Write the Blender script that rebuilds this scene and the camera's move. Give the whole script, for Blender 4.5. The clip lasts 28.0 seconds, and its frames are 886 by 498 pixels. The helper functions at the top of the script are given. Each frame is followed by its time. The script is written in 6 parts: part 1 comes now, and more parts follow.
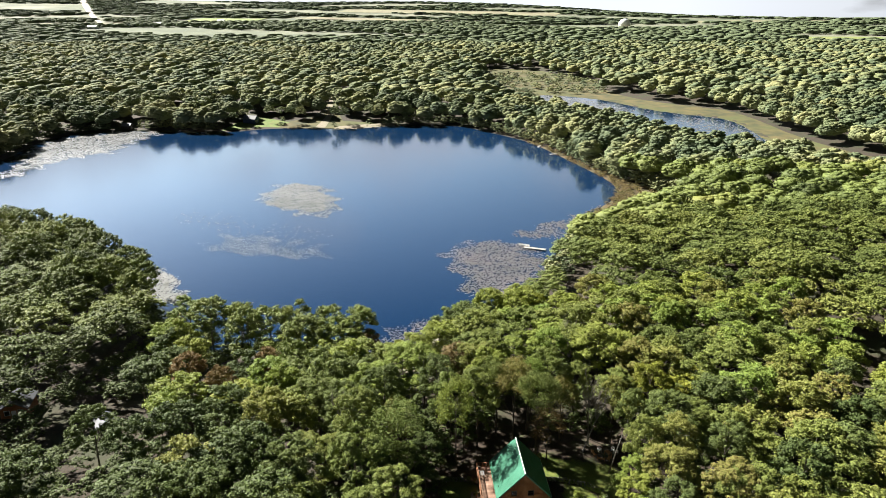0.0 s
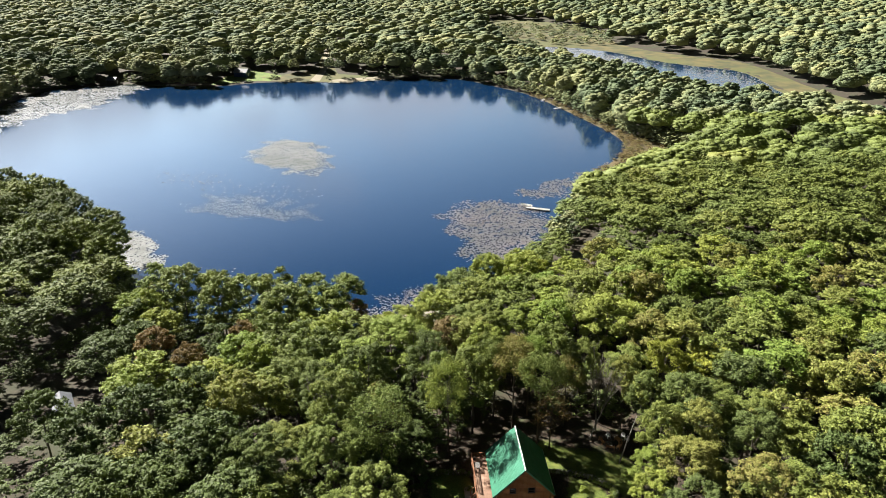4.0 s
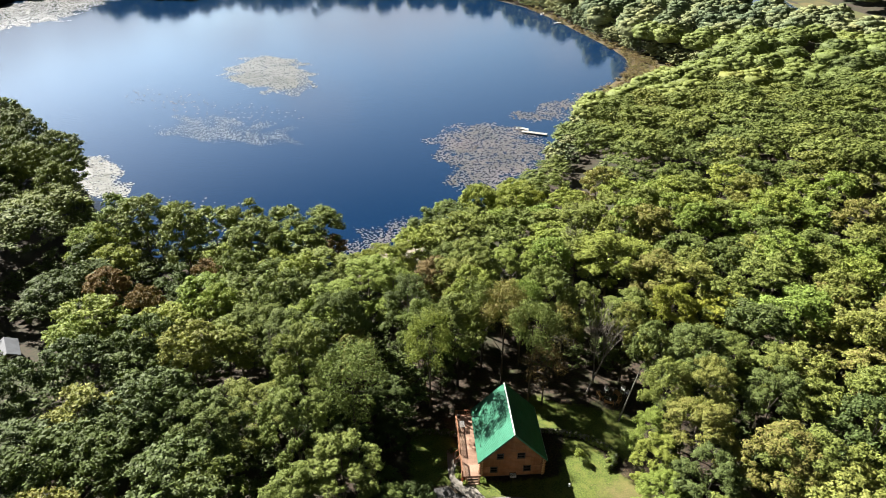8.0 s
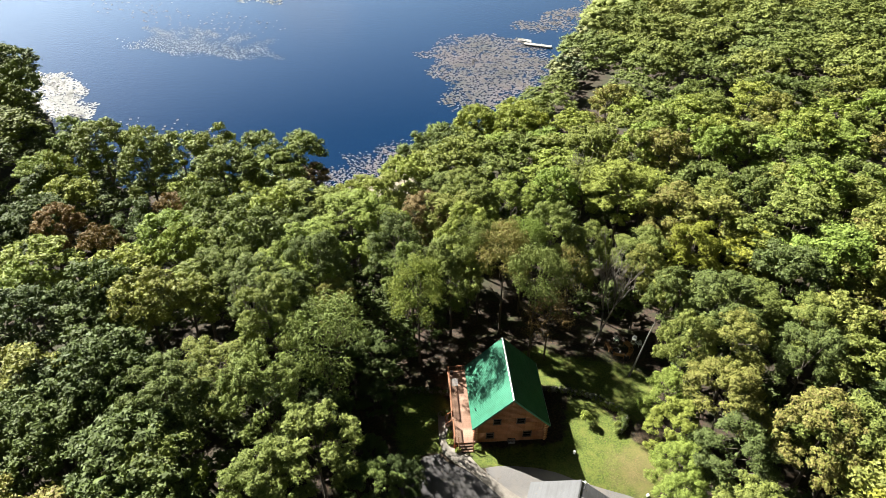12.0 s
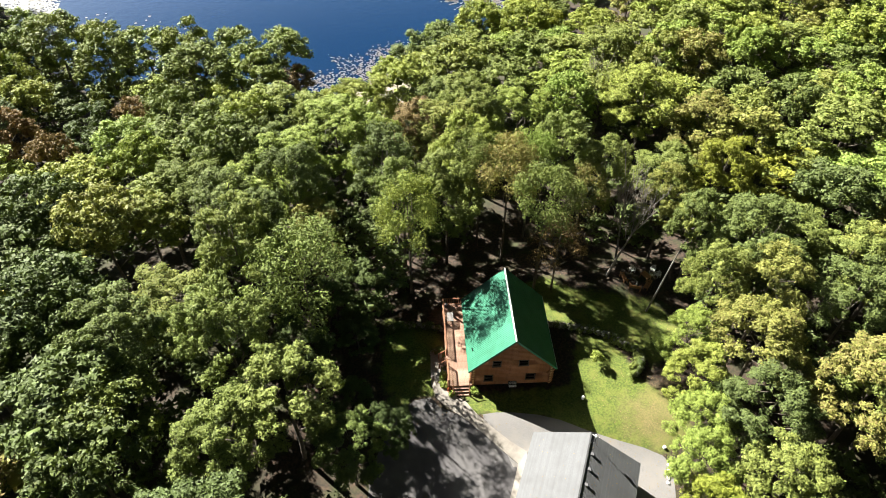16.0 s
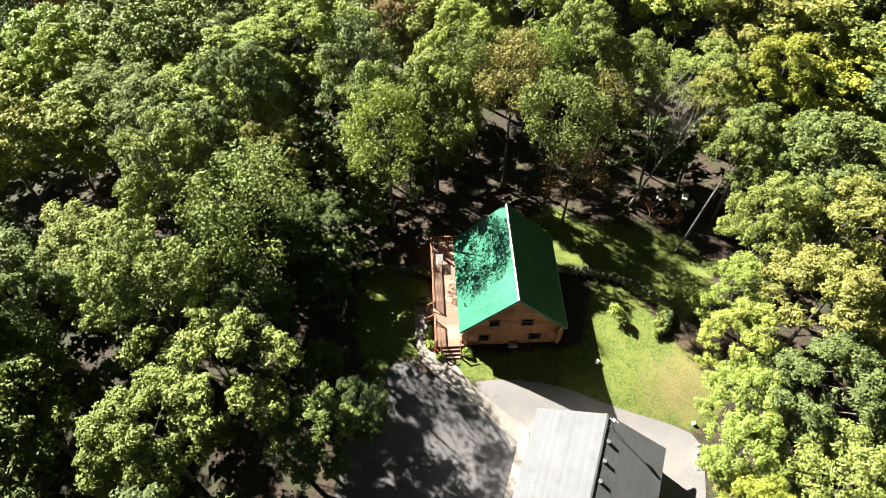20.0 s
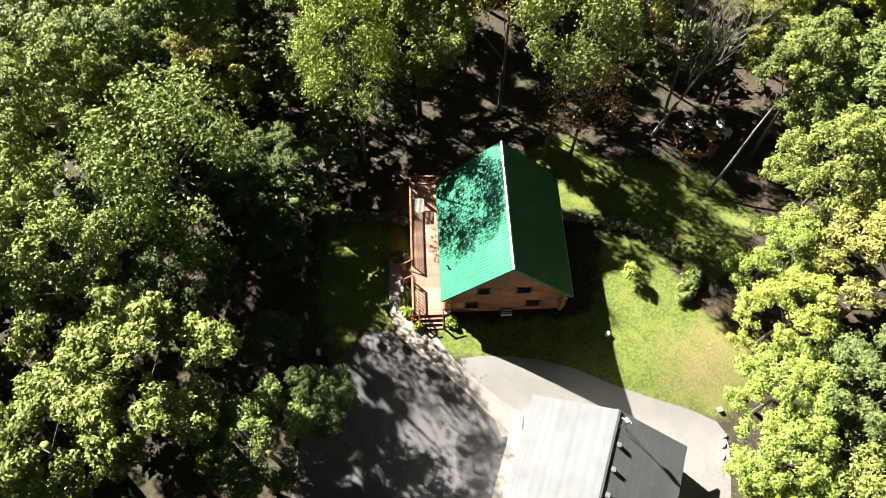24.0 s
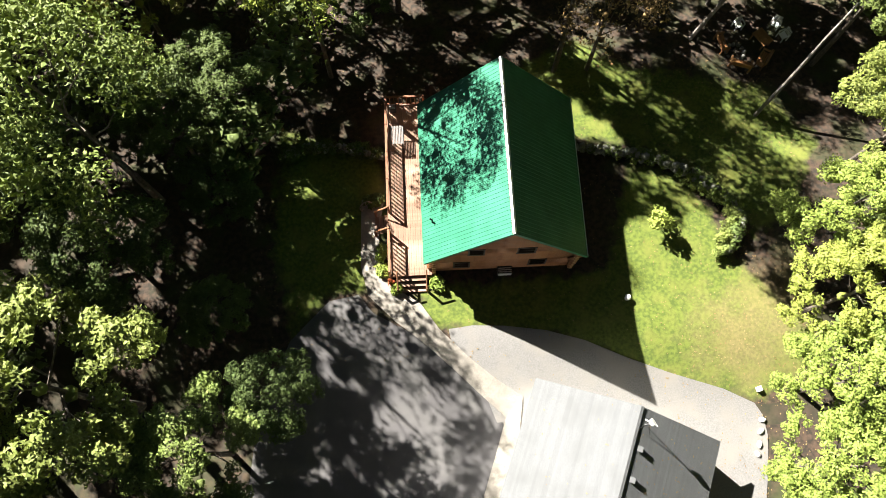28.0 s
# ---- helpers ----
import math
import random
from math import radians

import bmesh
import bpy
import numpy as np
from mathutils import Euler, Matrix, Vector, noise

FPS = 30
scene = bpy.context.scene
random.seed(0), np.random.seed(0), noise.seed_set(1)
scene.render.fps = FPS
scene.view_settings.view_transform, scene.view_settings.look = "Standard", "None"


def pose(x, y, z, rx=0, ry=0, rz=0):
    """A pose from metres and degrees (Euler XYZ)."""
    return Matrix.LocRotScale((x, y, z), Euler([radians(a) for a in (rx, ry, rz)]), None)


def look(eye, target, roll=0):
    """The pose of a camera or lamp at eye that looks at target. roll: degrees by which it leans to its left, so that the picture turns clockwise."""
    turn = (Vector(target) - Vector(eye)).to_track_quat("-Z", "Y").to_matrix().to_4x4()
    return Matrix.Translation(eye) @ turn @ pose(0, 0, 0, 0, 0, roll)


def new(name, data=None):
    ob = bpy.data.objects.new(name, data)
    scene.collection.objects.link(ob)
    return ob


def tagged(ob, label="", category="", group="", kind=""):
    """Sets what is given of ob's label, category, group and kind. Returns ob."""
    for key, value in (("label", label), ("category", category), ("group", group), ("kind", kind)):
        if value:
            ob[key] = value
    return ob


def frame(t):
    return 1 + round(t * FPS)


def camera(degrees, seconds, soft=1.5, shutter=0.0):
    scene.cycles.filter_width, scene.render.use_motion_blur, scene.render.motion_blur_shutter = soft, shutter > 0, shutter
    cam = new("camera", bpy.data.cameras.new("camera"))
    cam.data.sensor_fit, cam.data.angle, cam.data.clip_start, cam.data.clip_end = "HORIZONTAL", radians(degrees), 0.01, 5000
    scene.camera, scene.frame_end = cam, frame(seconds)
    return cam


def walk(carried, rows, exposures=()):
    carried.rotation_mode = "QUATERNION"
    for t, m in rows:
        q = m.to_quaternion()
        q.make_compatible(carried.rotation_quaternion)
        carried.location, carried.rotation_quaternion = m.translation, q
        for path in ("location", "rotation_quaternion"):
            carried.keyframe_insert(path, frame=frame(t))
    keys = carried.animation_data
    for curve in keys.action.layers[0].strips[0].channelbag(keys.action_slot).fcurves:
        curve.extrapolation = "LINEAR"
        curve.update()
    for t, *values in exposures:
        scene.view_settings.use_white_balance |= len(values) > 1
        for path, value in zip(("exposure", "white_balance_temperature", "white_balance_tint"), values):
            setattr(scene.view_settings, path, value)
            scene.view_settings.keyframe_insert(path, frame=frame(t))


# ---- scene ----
cam = camera(66.0, 28.0, soft=0.7)
PATH = [
    (0, (-18.62, -87.23, 77.80), (-18.502, -85.359, 77.108), 0.19),
    (0.5, (-18.23, -85.39, 77.18), (-18.111, -83.525, 76.479), 0.07),
    (1, (-17.85, -83.55, 76.61), (-17.731, -81.691, 75.889), 0.02),
    (1.5, (-17.48, -81.73, 76.08), (-17.364, -79.869, 75.347), 0.02),
    (2, (-17.13, -79.92, 75.60), (-17.014, -78.073, 74.848), 0.01),
    (2.5, (-16.79, -78.16, 75.14), (-16.678, -76.320, 74.378), 0.01),
    (3, (-16.45, -76.45, 74.70), (-16.337, -74.613, 73.919), -0.04),
    (3.5, (-16.10, -74.79, 74.24), (-15.993, -72.959, 73.448), -0.06),
    (5.5, (-14.71, -68.33, 72.35), (-14.602, -66.537, 71.462), -0.03),
    (6, (-14.37, -66.71, 71.87), (-14.263, -64.933, 70.954), -0.14),
    (6.5, (-14.03, -65.08, 71.38), (-13.927, -63.323, 70.444), -0.12),
    (7, (-13.70, -63.46, 70.90), (-13.596, -61.708, 69.934), 0.11),
    (7.5, (-13.39, -61.83, 70.42), (-13.277, -60.097, 69.424), 0.25),
    (8, (-13.09, -60.22, 69.92), (-12.975, -58.498, 68.907), 0.35),
    (8.5, (-12.80, -58.63, 69.41), (-12.685, -56.928, 68.374), 0.35),
    (9, (-12.52, -57.07, 68.89), (-12.406, -55.380, 67.829), 0.40),
    (9.5, (-12.25, -55.52, 68.38), (-12.137, -53.847, 67.285), 0.47),
    (10, (-11.99, -53.97, 67.87), (-11.883, -52.318, 66.752), 0.47),
    (10.5, (-11.76, -52.44, 67.37), (-11.647, -50.800, 66.230), 0.49),
    (11, (-11.54, -50.94, 66.87), (-11.434, -49.317, 65.704), 0.45),
    (11.5, (-11.34, -49.51, 66.34), (-11.235, -47.909, 65.153), 0.45),
    (12, (-11.16, -48.21, 65.76), (-11.051, -46.624, 64.541), 0.23),
    (12.5, (-10.98, -47.08, 65.08), (-10.879, -45.511, 63.838), 0.12),
    (14.5, (-10.33, -43.22, 61.94), (-10.236, -41.735, 60.607), 0.61),
    (15, (-10.15, -42.11, 61.10), (-10.052, -40.643, 59.745), 0.68),
    (15.5, (-9.94, -40.81, 60.22), (-9.843, -39.370, 58.840), 0.65),
    (16, (-9.70, -39.35, 59.31), (-9.608, -37.928, 57.899), 0.73),
    (16.5, (-9.44, -37.76, 58.37), (-9.349, -36.364, 56.934), 0.82),
    (17, (-9.17, -36.11, 57.41), (-9.077, -34.741, 55.954), 0.83),
    (17.5, (-8.89, -34.47, 56.45), (-8.808, -33.126, 54.971), 0.83),
    (18, (-8.62, -32.88, 55.52), (-8.542, -31.570, 54.008), 0.80),
    (18.5, (-8.36, -31.37, 54.61), (-8.279, -30.095, 53.074), 0.75),
    (19, (-8.09, -29.94, 53.73), (-8.009, -28.700, 52.168), 0.83),
    (19.5, (-7.80, -28.58, 52.88), (-7.729, -27.368, 51.287), 0.75),
    (20, (-7.51, -27.25, 52.04), (-7.441, -26.075, 50.426), 0.71),
    (20.5, (-7.22, -25.96, 51.21), (-7.148, -24.816, 49.577), 0.67),
    (21, (-6.92, -24.71, 50.38), (-6.853, -23.594, 48.726), 0.64),
    (21.5, (-6.63, -23.50, 49.55), (-6.565, -22.413, 47.868), 0.51),
    (23.5, (-5.54, -18.80, 46.15), (-5.489, -17.858, 44.386), 0.73),
    (24, (-5.32, -17.68, 45.31), (-5.272, -16.773, 43.532), 0.62),
    (24.5, (-5.14, -16.61, 44.49), (-5.093, -15.745, 42.686), 0.61),
    (25, (-5.00, -15.61, 43.67), (-4.949, -14.785, 41.844), 0.70),
    (25.5, (-4.87, -14.65, 42.84), (-4.820, -13.867, 41.003), 0.83),
    (26, (-4.73, -13.70, 42.01), (-4.680, -12.962, 40.149), 0.90),
    (26.5, (-4.56, -12.74, 41.15), (-4.517, -12.041, 39.275), 0.96),
    (27, (-4.39, -11.77, 40.27), (-4.345, -11.112, 38.380), 0.79),
    (27.5, (-4.20, -10.78, 39.36), (-4.156, -10.171, 37.461), 0.75),
    (28, (-3.99, -9.79, 38.45), (-3.957, -9.220, 36.534), 0.66),
]
walk(cam, [(t, look(eye, target, roll)) for t, eye, target, roll in PATH],
     [(0, 1.66), (6, 1.70), (12, 1.89), (15, 2.07), (18, 2.24), (21, 2.35), (28, 2.40)])

# ---- light ----
SUN_WAY = Vector((-7.5, 7.1, 7.7)).normalized()          # towards the sun
world = bpy.data.worlds.new("world")
scene.world = world
world.use_nodes = True
wn, wl = world.node_tree.nodes, world.node_tree.links
sky = wn.new("ShaderNodeTexSky")
sky.sky_type, sky.sun_disc = "NISHITA", False
sky.sun_elevation = math.asin(SUN_WAY.z)
sky.sun_rotation = math.atan2(SUN_WAY.x, SUN_WAY.y)
sky.air_density, sky.dust_density, sky.ozone_density = 1.3, 0.6, 1.8
wco = wn.new("ShaderNodeTexCoord")
wmap = wn.new("ShaderNodeMapping")
wmap.inputs["Scale"].default_value = (1.0, 1.0, 3.0)
wcl = wn.new("ShaderNodeTexNoise")                        # scattered fair-weather clouds
wcl.inputs["Scale"].default_value, wcl.inputs["Detail"].default_value = 4.5, 6.0
wsep = wn.new("ShaderNodeSeparateXYZ")
wlow = wn.new("ShaderNodeMapRange")                       # the clouds close up towards the horizon
wlow.inputs["From Min"].default_value, wlow.inputs["From Max"].default_value = 0.0, 0.38
wlow.inputs["To Min"].default_value, wlow.inputs["To Max"].default_value = 0.36, -0.40
wadd = wn.new("ShaderNodeMath")
wramp = wn.new("ShaderNodeValToRGB")
wramp.color_ramp.elements[0].position, wramp.color_ramp.elements[1].position = 0.53, 0.74
wmix = wn.new("ShaderNodeMixRGB")
wfair = wn.new("ShaderNodeVectorMath")                     # clouds are whitest on the sun's side
wfair.operation = "SCALE"
wfair.inputs[0].default_value = (30.0, 31.5, 34.0)
wl.new(wfair.outputs["Vector"], wmix.inputs["Color2"])
wl.new(wco.outputs["Generated"], wmap.inputs["Vector"])
wl.new(wmap.outputs["Vector"], wcl.inputs["Vector"])
wl.new(wco.outputs["Generated"], wsep.inputs["Vector"])
wl.new(wsep.outputs["Z"], wlow.inputs["Value"])
wdot = wn.new("ShaderNodeVectorMath")                     # brighter haze on the sun's side
wdot.operation = "DOT_PRODUCT"
wdot.inputs[1].default_value = SUN_WAY
wl.new(wco.outputs["Generated"], wdot.inputs[0])
wback = wn.new("ShaderNodeMapRange")
wback.inputs["From Min"].default_value, wback.inputs["From Max"].default_value = -0.4, 0.3
wback.inputs["To Min"].default_value, wback.inputs["To Max"].default_value = 0.25, 1.0
wl.new(wdot.outputs["Value"], wback.inputs["Value"])
wl.new(wback.outputs["Result"], wfair.inputs["Scale"])
wsid = wn.new("ShaderNodeMath")
wsid.operation = "MULTIPLY_ADD"
wsid.inputs[1].default_value = 0.22
wl.new(wdot.outputs["Value"], wsid.inputs[0])
wl.new(wcl.outputs["Fac"], wsid.inputs[2])
wl.new(wsid.outputs[0], wadd.inputs[0])
wl.new(wlow.outputs["Result"], wadd.inputs[1])
wl.new(wadd.outputs[0], wramp.inputs["Fac"])
wl.new(wramp.outputs["Color"], wmix.inputs["Fac"])
wglow = wn.new("ShaderNodeMapRange")                      # hazy air: the sky brightens towards the horizon
wglow.inputs["From Min"].default_value, wglow.inputs["From Max"].default_value = 0.05, 0.46
wglow.inputs["To Min"].default_value, wglow.inputs["To Max"].default_value = 10.5, 0.2
wl.new(wsep.outputs["Z"], wglow.inputs["Value"])
wbri = wn.new("ShaderNodeVectorMath")
wbri.operation = "SCALE"
wl.new(sky.outputs["Color"], wbri.inputs[0])
wsun = wn.new("ShaderNodeMapRange")
wsun.inputs["From Min"].default_value, wsun.inputs["From Max"].default_value = 0.15, 0.9
wsun.inputs["To Min"].default_value, wsun.inputs["To Max"].default_value = 0.06, 1.7
wpro = wn.new("ShaderNodeMath")
wpro.operation = "MULTIPLY"
wl.new(wdot.outputs["Value"], wsun.inputs["Value"])
wl.new(wsun.outputs["Result"], wpro.inputs[0])
wl.new(wglow.outputs["Result"], wpro.inputs[1])
wclip = wn.new("ShaderNodeMath")                          # the bright air round the sun
wclip.operation = "MAXIMUM"
wclip.inputs[1].default_value = 0.0
wl.new(wdot.outputs["Value"], wclip.inputs[0])
wpow = wn.new("ShaderNodeMath")
wpow.operation = "POWER"
wpow.inputs[1].default_value = 8.0
wl.new(wclip.outputs[0], wpow.inputs[0])
waur = wn.new("ShaderNodeMath")
waur.operation = "MULTIPLY_ADD"
waur.inputs[1].default_value = 1.0
wl.new(wpow.outputs[0], waur.inputs[0])
wl.new(wpro.outputs[0], waur.inputs[2])
wl.new(waur.outputs[0], wbri.inputs["Scale"])
wl.new(wbri.outputs["Vector"], wmix.inputs["Color1"])
wl.new(wmix.outputs["Color"], wn["Background"].inputs["Color"])
wn["Background"].inputs["Strength"].default_value = 0.0102
sun = new("sun", bpy.data.lights.new("sun", "SUN"))
sun.data.energy, sun.data.angle, sun.data.color = 5.6, radians(0.53), (1.0, 0.95, 0.86)
sun.matrix_world = look(SUN_WAY * 200, (0, 0, 0))


# ---- materials ----
def mat(name, color, rough=0.7, color2=None, scale=8.0, detail=4.0, bump=0.0, bscale=None, metal=0.0, stain=None, sscale=0.6, spec=0.5, vary=0.0, coords="Object", tone=0.72):
    """A surface with grain (color to color2), broad stains and relief, at sizes per metre; tone scales its colours together."""
    c2 = tuple(c * tone for c in (color2 or tuple(c * 0.7 for c in color)))
    color, stain = tuple(c * tone for c in color), stain and tuple(c * tone for c in stain)
    m = bpy.data.materials.new(name)
    m.use_nodes = True
    n, l = m.node_tree.nodes, m.node_tree.links
    b = n["Principled BSDF"]
    b.inputs["Roughness"].default_value, b.inputs["Metallic"].default_value = rough, metal
    b.inputs["Specular IOR Level"].default_value = spec
    co = n.new("ShaderNodeTexCoord")
    src = co.outputs[coords]
    g = n.new("ShaderNodeTexNoise")
    g.inputs["Scale"].default_value, g.inputs["Detail"].default_value = scale, detail
    l.new(src, g.inputs["Vector"])
    mix = n.new("ShaderNodeMixRGB")
    mix.inputs["Color1"].default_value, mix.inputs["Color2"].default_value = (*c2, 1), (*color, 1)
    ramp = n.new("ShaderNodeValToRGB")
    ramp.color_ramp.elements[0].position, ramp.color_ramp.elements[1].position = 0.35, 0.65
    l.new(g.outputs["Fac"], ramp.inputs["Fac"])
    l.new(ramp.outputs["Color"], mix.inputs["Fac"])
    out = mix.outputs["Color"]
    if stain:
        s = n.new("ShaderNodeTexNoise")
        s.inputs["Scale"].default_value, s.inputs["Detail"].default_value = sscale, 5.0
        l.new(src, s.inputs["Vector"])
        r2 = n.new("ShaderNodeValToRGB")
        r2.color_ramp.elements[0].position, r2.color_ramp.elements[1].position = 0.45, 0.68
        l.new(s.outputs["Fac"], r2.inputs["Fac"])
        m2 = n.new("ShaderNodeMixRGB")
        m2.inputs["Color2"].default_value = (*stain, 1)
        l.new(r2.outputs["Color"], m2.inputs["Fac"])
        l.new(out, m2.inputs["Color1"])
        out = m2.outputs["Color"]
    if vary:
        oi = n.new("ShaderNodeObjectInfo")
        mr = n.new("ShaderNodeMapRange")
        mr.inputs["To Min"].default_value, mr.inputs["To Max"].default_value = 1 - vary, 1 + vary
        l.new(oi.outputs["Random"], mr.inputs["Value"])
        hs = n.new("ShaderNodeHueSaturation")
        l.new(mr.outputs["Result"], hs.inputs["Value"])
        l.new(out, hs.inputs["Color"])
        out = hs.outputs["Color"]
    l.new(out, b.inputs["Base Color"])
    if bump:
        bn = n.new("ShaderNodeTexNoise")
        bn.inputs["Scale"].default_value, bn.inputs["Detail"].default_value = bscale or scale * 2, 4.0
        l.new(src, bn.inputs["Vector"])
        bp = n.new("ShaderNodeBump")
        bp.inputs["Strength"].default_value, bp.inputs["Distance"].default_value = bump, 0.05
        l.new(bn.outputs["Fac"], bp.inputs["Height"])
        l.new(bp.outputs["Normal"], b.inputs["Normal"])
    return m


def leaf_mat(name, stops, source="random", translucent=0.06, rough=0.6, speckle=1.0, relief=0.0, tone=0.74):
    """Foliage: its hue runs along stops from plant to plant and wavers from spray to spray."""
    m = bpy.data.materials.new(name)
    m.use_nodes = True
    n, l = m.node_tree.nodes, m.node_tree.links
    b, o = n["Principled BSDF"], n["Material Output"]
    b.inputs["Roughness"].default_value = rough
    b.inputs["Specular IOR Level"].default_value = 0.15
    if source == "random":
        src = n.new("ShaderNodeObjectInfo").outputs["Random"]
    else:
        a = n.new("ShaderNodeAttribute")
        a.attribute_name = "tint"
        src = a.outputs["Fac"]
    isl = n.new("ShaderNodeNewGeometry")
    add = n.new("ShaderNodeMath")
    add.operation = "MULTIPLY_ADD"
    add.inputs[1].default_value = 0.22 * speckle
    l.new(isl.outputs["Random Per Island"], add.inputs[0])
    sub = n.new("ShaderNodeMath")
    sub.operation = "MULTIPLY_ADD"
    sub.inputs[1].default_value, sub.inputs[2].default_value = 0.8, -0.01
    l.new(src, sub.inputs[0])
    l.new(sub.outputs[0], add.inputs[2])
    ramp = n.new("ShaderNodeValToRGB")
    els = ramp.color_ramp.elements
    while len(els) < len(stops):
        els.new(0.5)
    for e, (p, c) in zip(els, stops):
        e.position, e.color = p, (*(v * tone for v in c), 1)
    l.new(add.outputs[0], ramp.inputs["Fac"])
    hs = n.new("ShaderNodeHueSaturation")
    mr = n.new("ShaderNodeMapRange")
    mr.inputs["To Min"].default_value, mr.inputs["To Max"].default_value = 1.05 - 0.32 * speckle, 1.05 + 0.42 * speckle
    wn2 = n.new("ShaderNodeTexWhiteNoise")
    wn2.noise_dimensions = "1D"
    l.new(isl.outputs["Random Per Island"], wn2.inputs["W"])
    l.new(wn2.outputs["Value"], mr.inputs["Value"])
    l.new(mr.outputs["Result"], hs.inputs["Value"])
    l.new(ramp.outputs["Color"], hs.inputs["Color"])
    l.new(hs.outputs["Color"], b.inputs["Base Color"])
    if relief:
        bn = n.new("ShaderNodeTexNoise")
        bn.inputs["Scale"].default_value, bn.inputs["Detail"].default_value = 0.9, 3.0
        l.new(n.new("ShaderNodeTexCoord").outputs["Object"], bn.inputs["Vector"])
        bp = n.new("ShaderNodeBump")
        bp.inputs["Strength"].default_value, bp.inputs["Distance"].default_value = relief, 0.8
        l.new(bn.outputs["Fac"], bp.inputs["Height"])
        l.new(bp.outputs["Normal"], b.inputs["Normal"])
    t = n.new("ShaderNodeBsdfTranslucent")
    tc = n.new("ShaderNodeMixRGB")
    tc.blend_type, tc.inputs["Fac"].default_value, tc.inputs["Color2"].default_value = "MULTIPLY", 1.0, (1.5, 1.5, 0.6, 1)
    l.new(hs.outputs["Color"], tc.inputs["Color1"])
    l.new(tc.outputs["Color"], t.inputs["Color"])
    mx = n.new("ShaderNodeMixShader")
    mx.inputs["Fac"].default_value = translucent
    l.new(b.outputs[0], mx.inputs[1])
    l.new(t.outputs[0], mx.inputs[2])
    l.new(mx.outputs[0], o.inputs["Surface"])
    return m


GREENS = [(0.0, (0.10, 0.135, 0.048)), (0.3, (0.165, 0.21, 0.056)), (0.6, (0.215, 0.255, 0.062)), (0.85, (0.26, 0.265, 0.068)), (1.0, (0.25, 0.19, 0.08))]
M_LEAF = leaf_mat("leaves_green", GREENS)
# bluer and paler than GREENS: distance haze put into the leaf colour
M_LEAF_HAZED = leaf_mat("leaves_far_hazed", [(0.0, (0.075, 0.11, 0.065)), (0.3, (0.15, 0.185, 0.095)), (0.6, (0.235, 0.25, 0.115)), (0.85, (0.29, 0.28, 0.125)), (1.0, (0.29, 0.225, 0.14))], source="attribute", rough=0.8, speckle=0.4, relief=1.0, tone=0.84)
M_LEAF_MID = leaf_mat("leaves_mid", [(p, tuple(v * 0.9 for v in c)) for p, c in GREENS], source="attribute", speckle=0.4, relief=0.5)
M_YELLOW = leaf_mat("leaves_yellow", [(0.0, (0.24, 0.285, 0.042)), (1.0, (0.30, 0.295, 0.045))])
M_BRIGHT = leaf_mat("leaves_light_green", [(0.0, (0.19, 0.275, 0.058)), (1.0, (0.28, 0.31, 0.064))], speckle=1.2, tone=0.78)
M_COOL = leaf_mat("leaves_cool_green", [(0.0, (0.17, 0.23, 0.062)), (1.0, (0.24, 0.28, 0.07))])
M_BROWN = leaf_mat("leaves_brown", [(0.0, (0.19, 0.15, 0.06)), (1.0, (0.24, 0.16, 0.07))])
M_RED = leaf_mat("leaves_red", [(0.0, (0.32, 0.07, 0.03)), (1.0, (0.4, 0.14, 0.04))])
# dark green plants; trees in deep shade wear it as painted shade
M_DARK = leaf_mat("leaves_dark_and_shaded", [(0.0, (0.075, 0.11, 0.035)), (1.0, (0.11, 0.15, 0.042))])
M_BARK = mat("bark", (0.17, 0.14, 0.11), 0.9, (0.08, 0.065, 0.05), 6, bump=0.6)
M_DEADWOOD = mat("bare_pale_bark", (0.33, 0.295, 0.26), 0.85, (0.19, 0.17, 0.15), 7, bump=0.4)
M_LITTER = mat("leaf_litter", (0.07, 0.047, 0.03), 0.95, (0.03, 0.026, 0.015), 1.8, detail=8, bump=0.7, bscale=5, stain=(0.04, 0.052, 0.016), sscale=0.12)
M_GRASS = mat("lawn_grass", (0.15, 0.24, 0.03), 0.9, (0.09, 0.16, 0.02), 2.2, detail=8, bump=0.8, bscale=14, stain=(0.20, 0.22, 0.05), sscale=0.35)
M_MARSH = mat("marsh_grass", (0.155, 0.125, 0.042), 0.95, (0.06, 0.068, 0.022), 0.1, detail=8, bump=0.6, bscale=1.2, stain=(0.10, 0.115, 0.03), sscale=0.03)
M_SEDGE = mat("brown_sedge", (0.15, 0.10, 0.042), 0.95, (0.07, 0.055, 0.022), 0.25, detail=8, bump=0.6, bscale=1.2, stain=(0.11, 0.105, 0.035), sscale=0.09)
M_FIELD = mat("mown_field", (0.22, 0.30, 0.06), 0.95, (0.18, 0.25, 0.05), 0.05, stain=(0.28, 0.30, 0.09), sscale=0.01)
M_STUBBLE = mat("stubble_field", (0.26, 0.23, 0.14), 0.95, (0.2, 0.18, 0.1), 0.04, stain=(0.30, 0.30, 0.16), sscale=0.008)
# woods and pale fields, lightened further in place of distance haze
M_FARLAND_HAZED = mat("far_land_hazed", (0.15, 0.18, 0.095), 0.95, (0.08, 0.105, 0.06), 0.012, detail=6, stain=(0.27, 0.27, 0.19), sscale=0.003)
M_ASPHALT = mat("asphalt", (0.13, 0.124, 0.128), 0.9, (0.098, 0.094, 0.098), 30, bump=0.3, bscale=80, stain=(0.155, 0.15, 0.148), sscale=0.5)
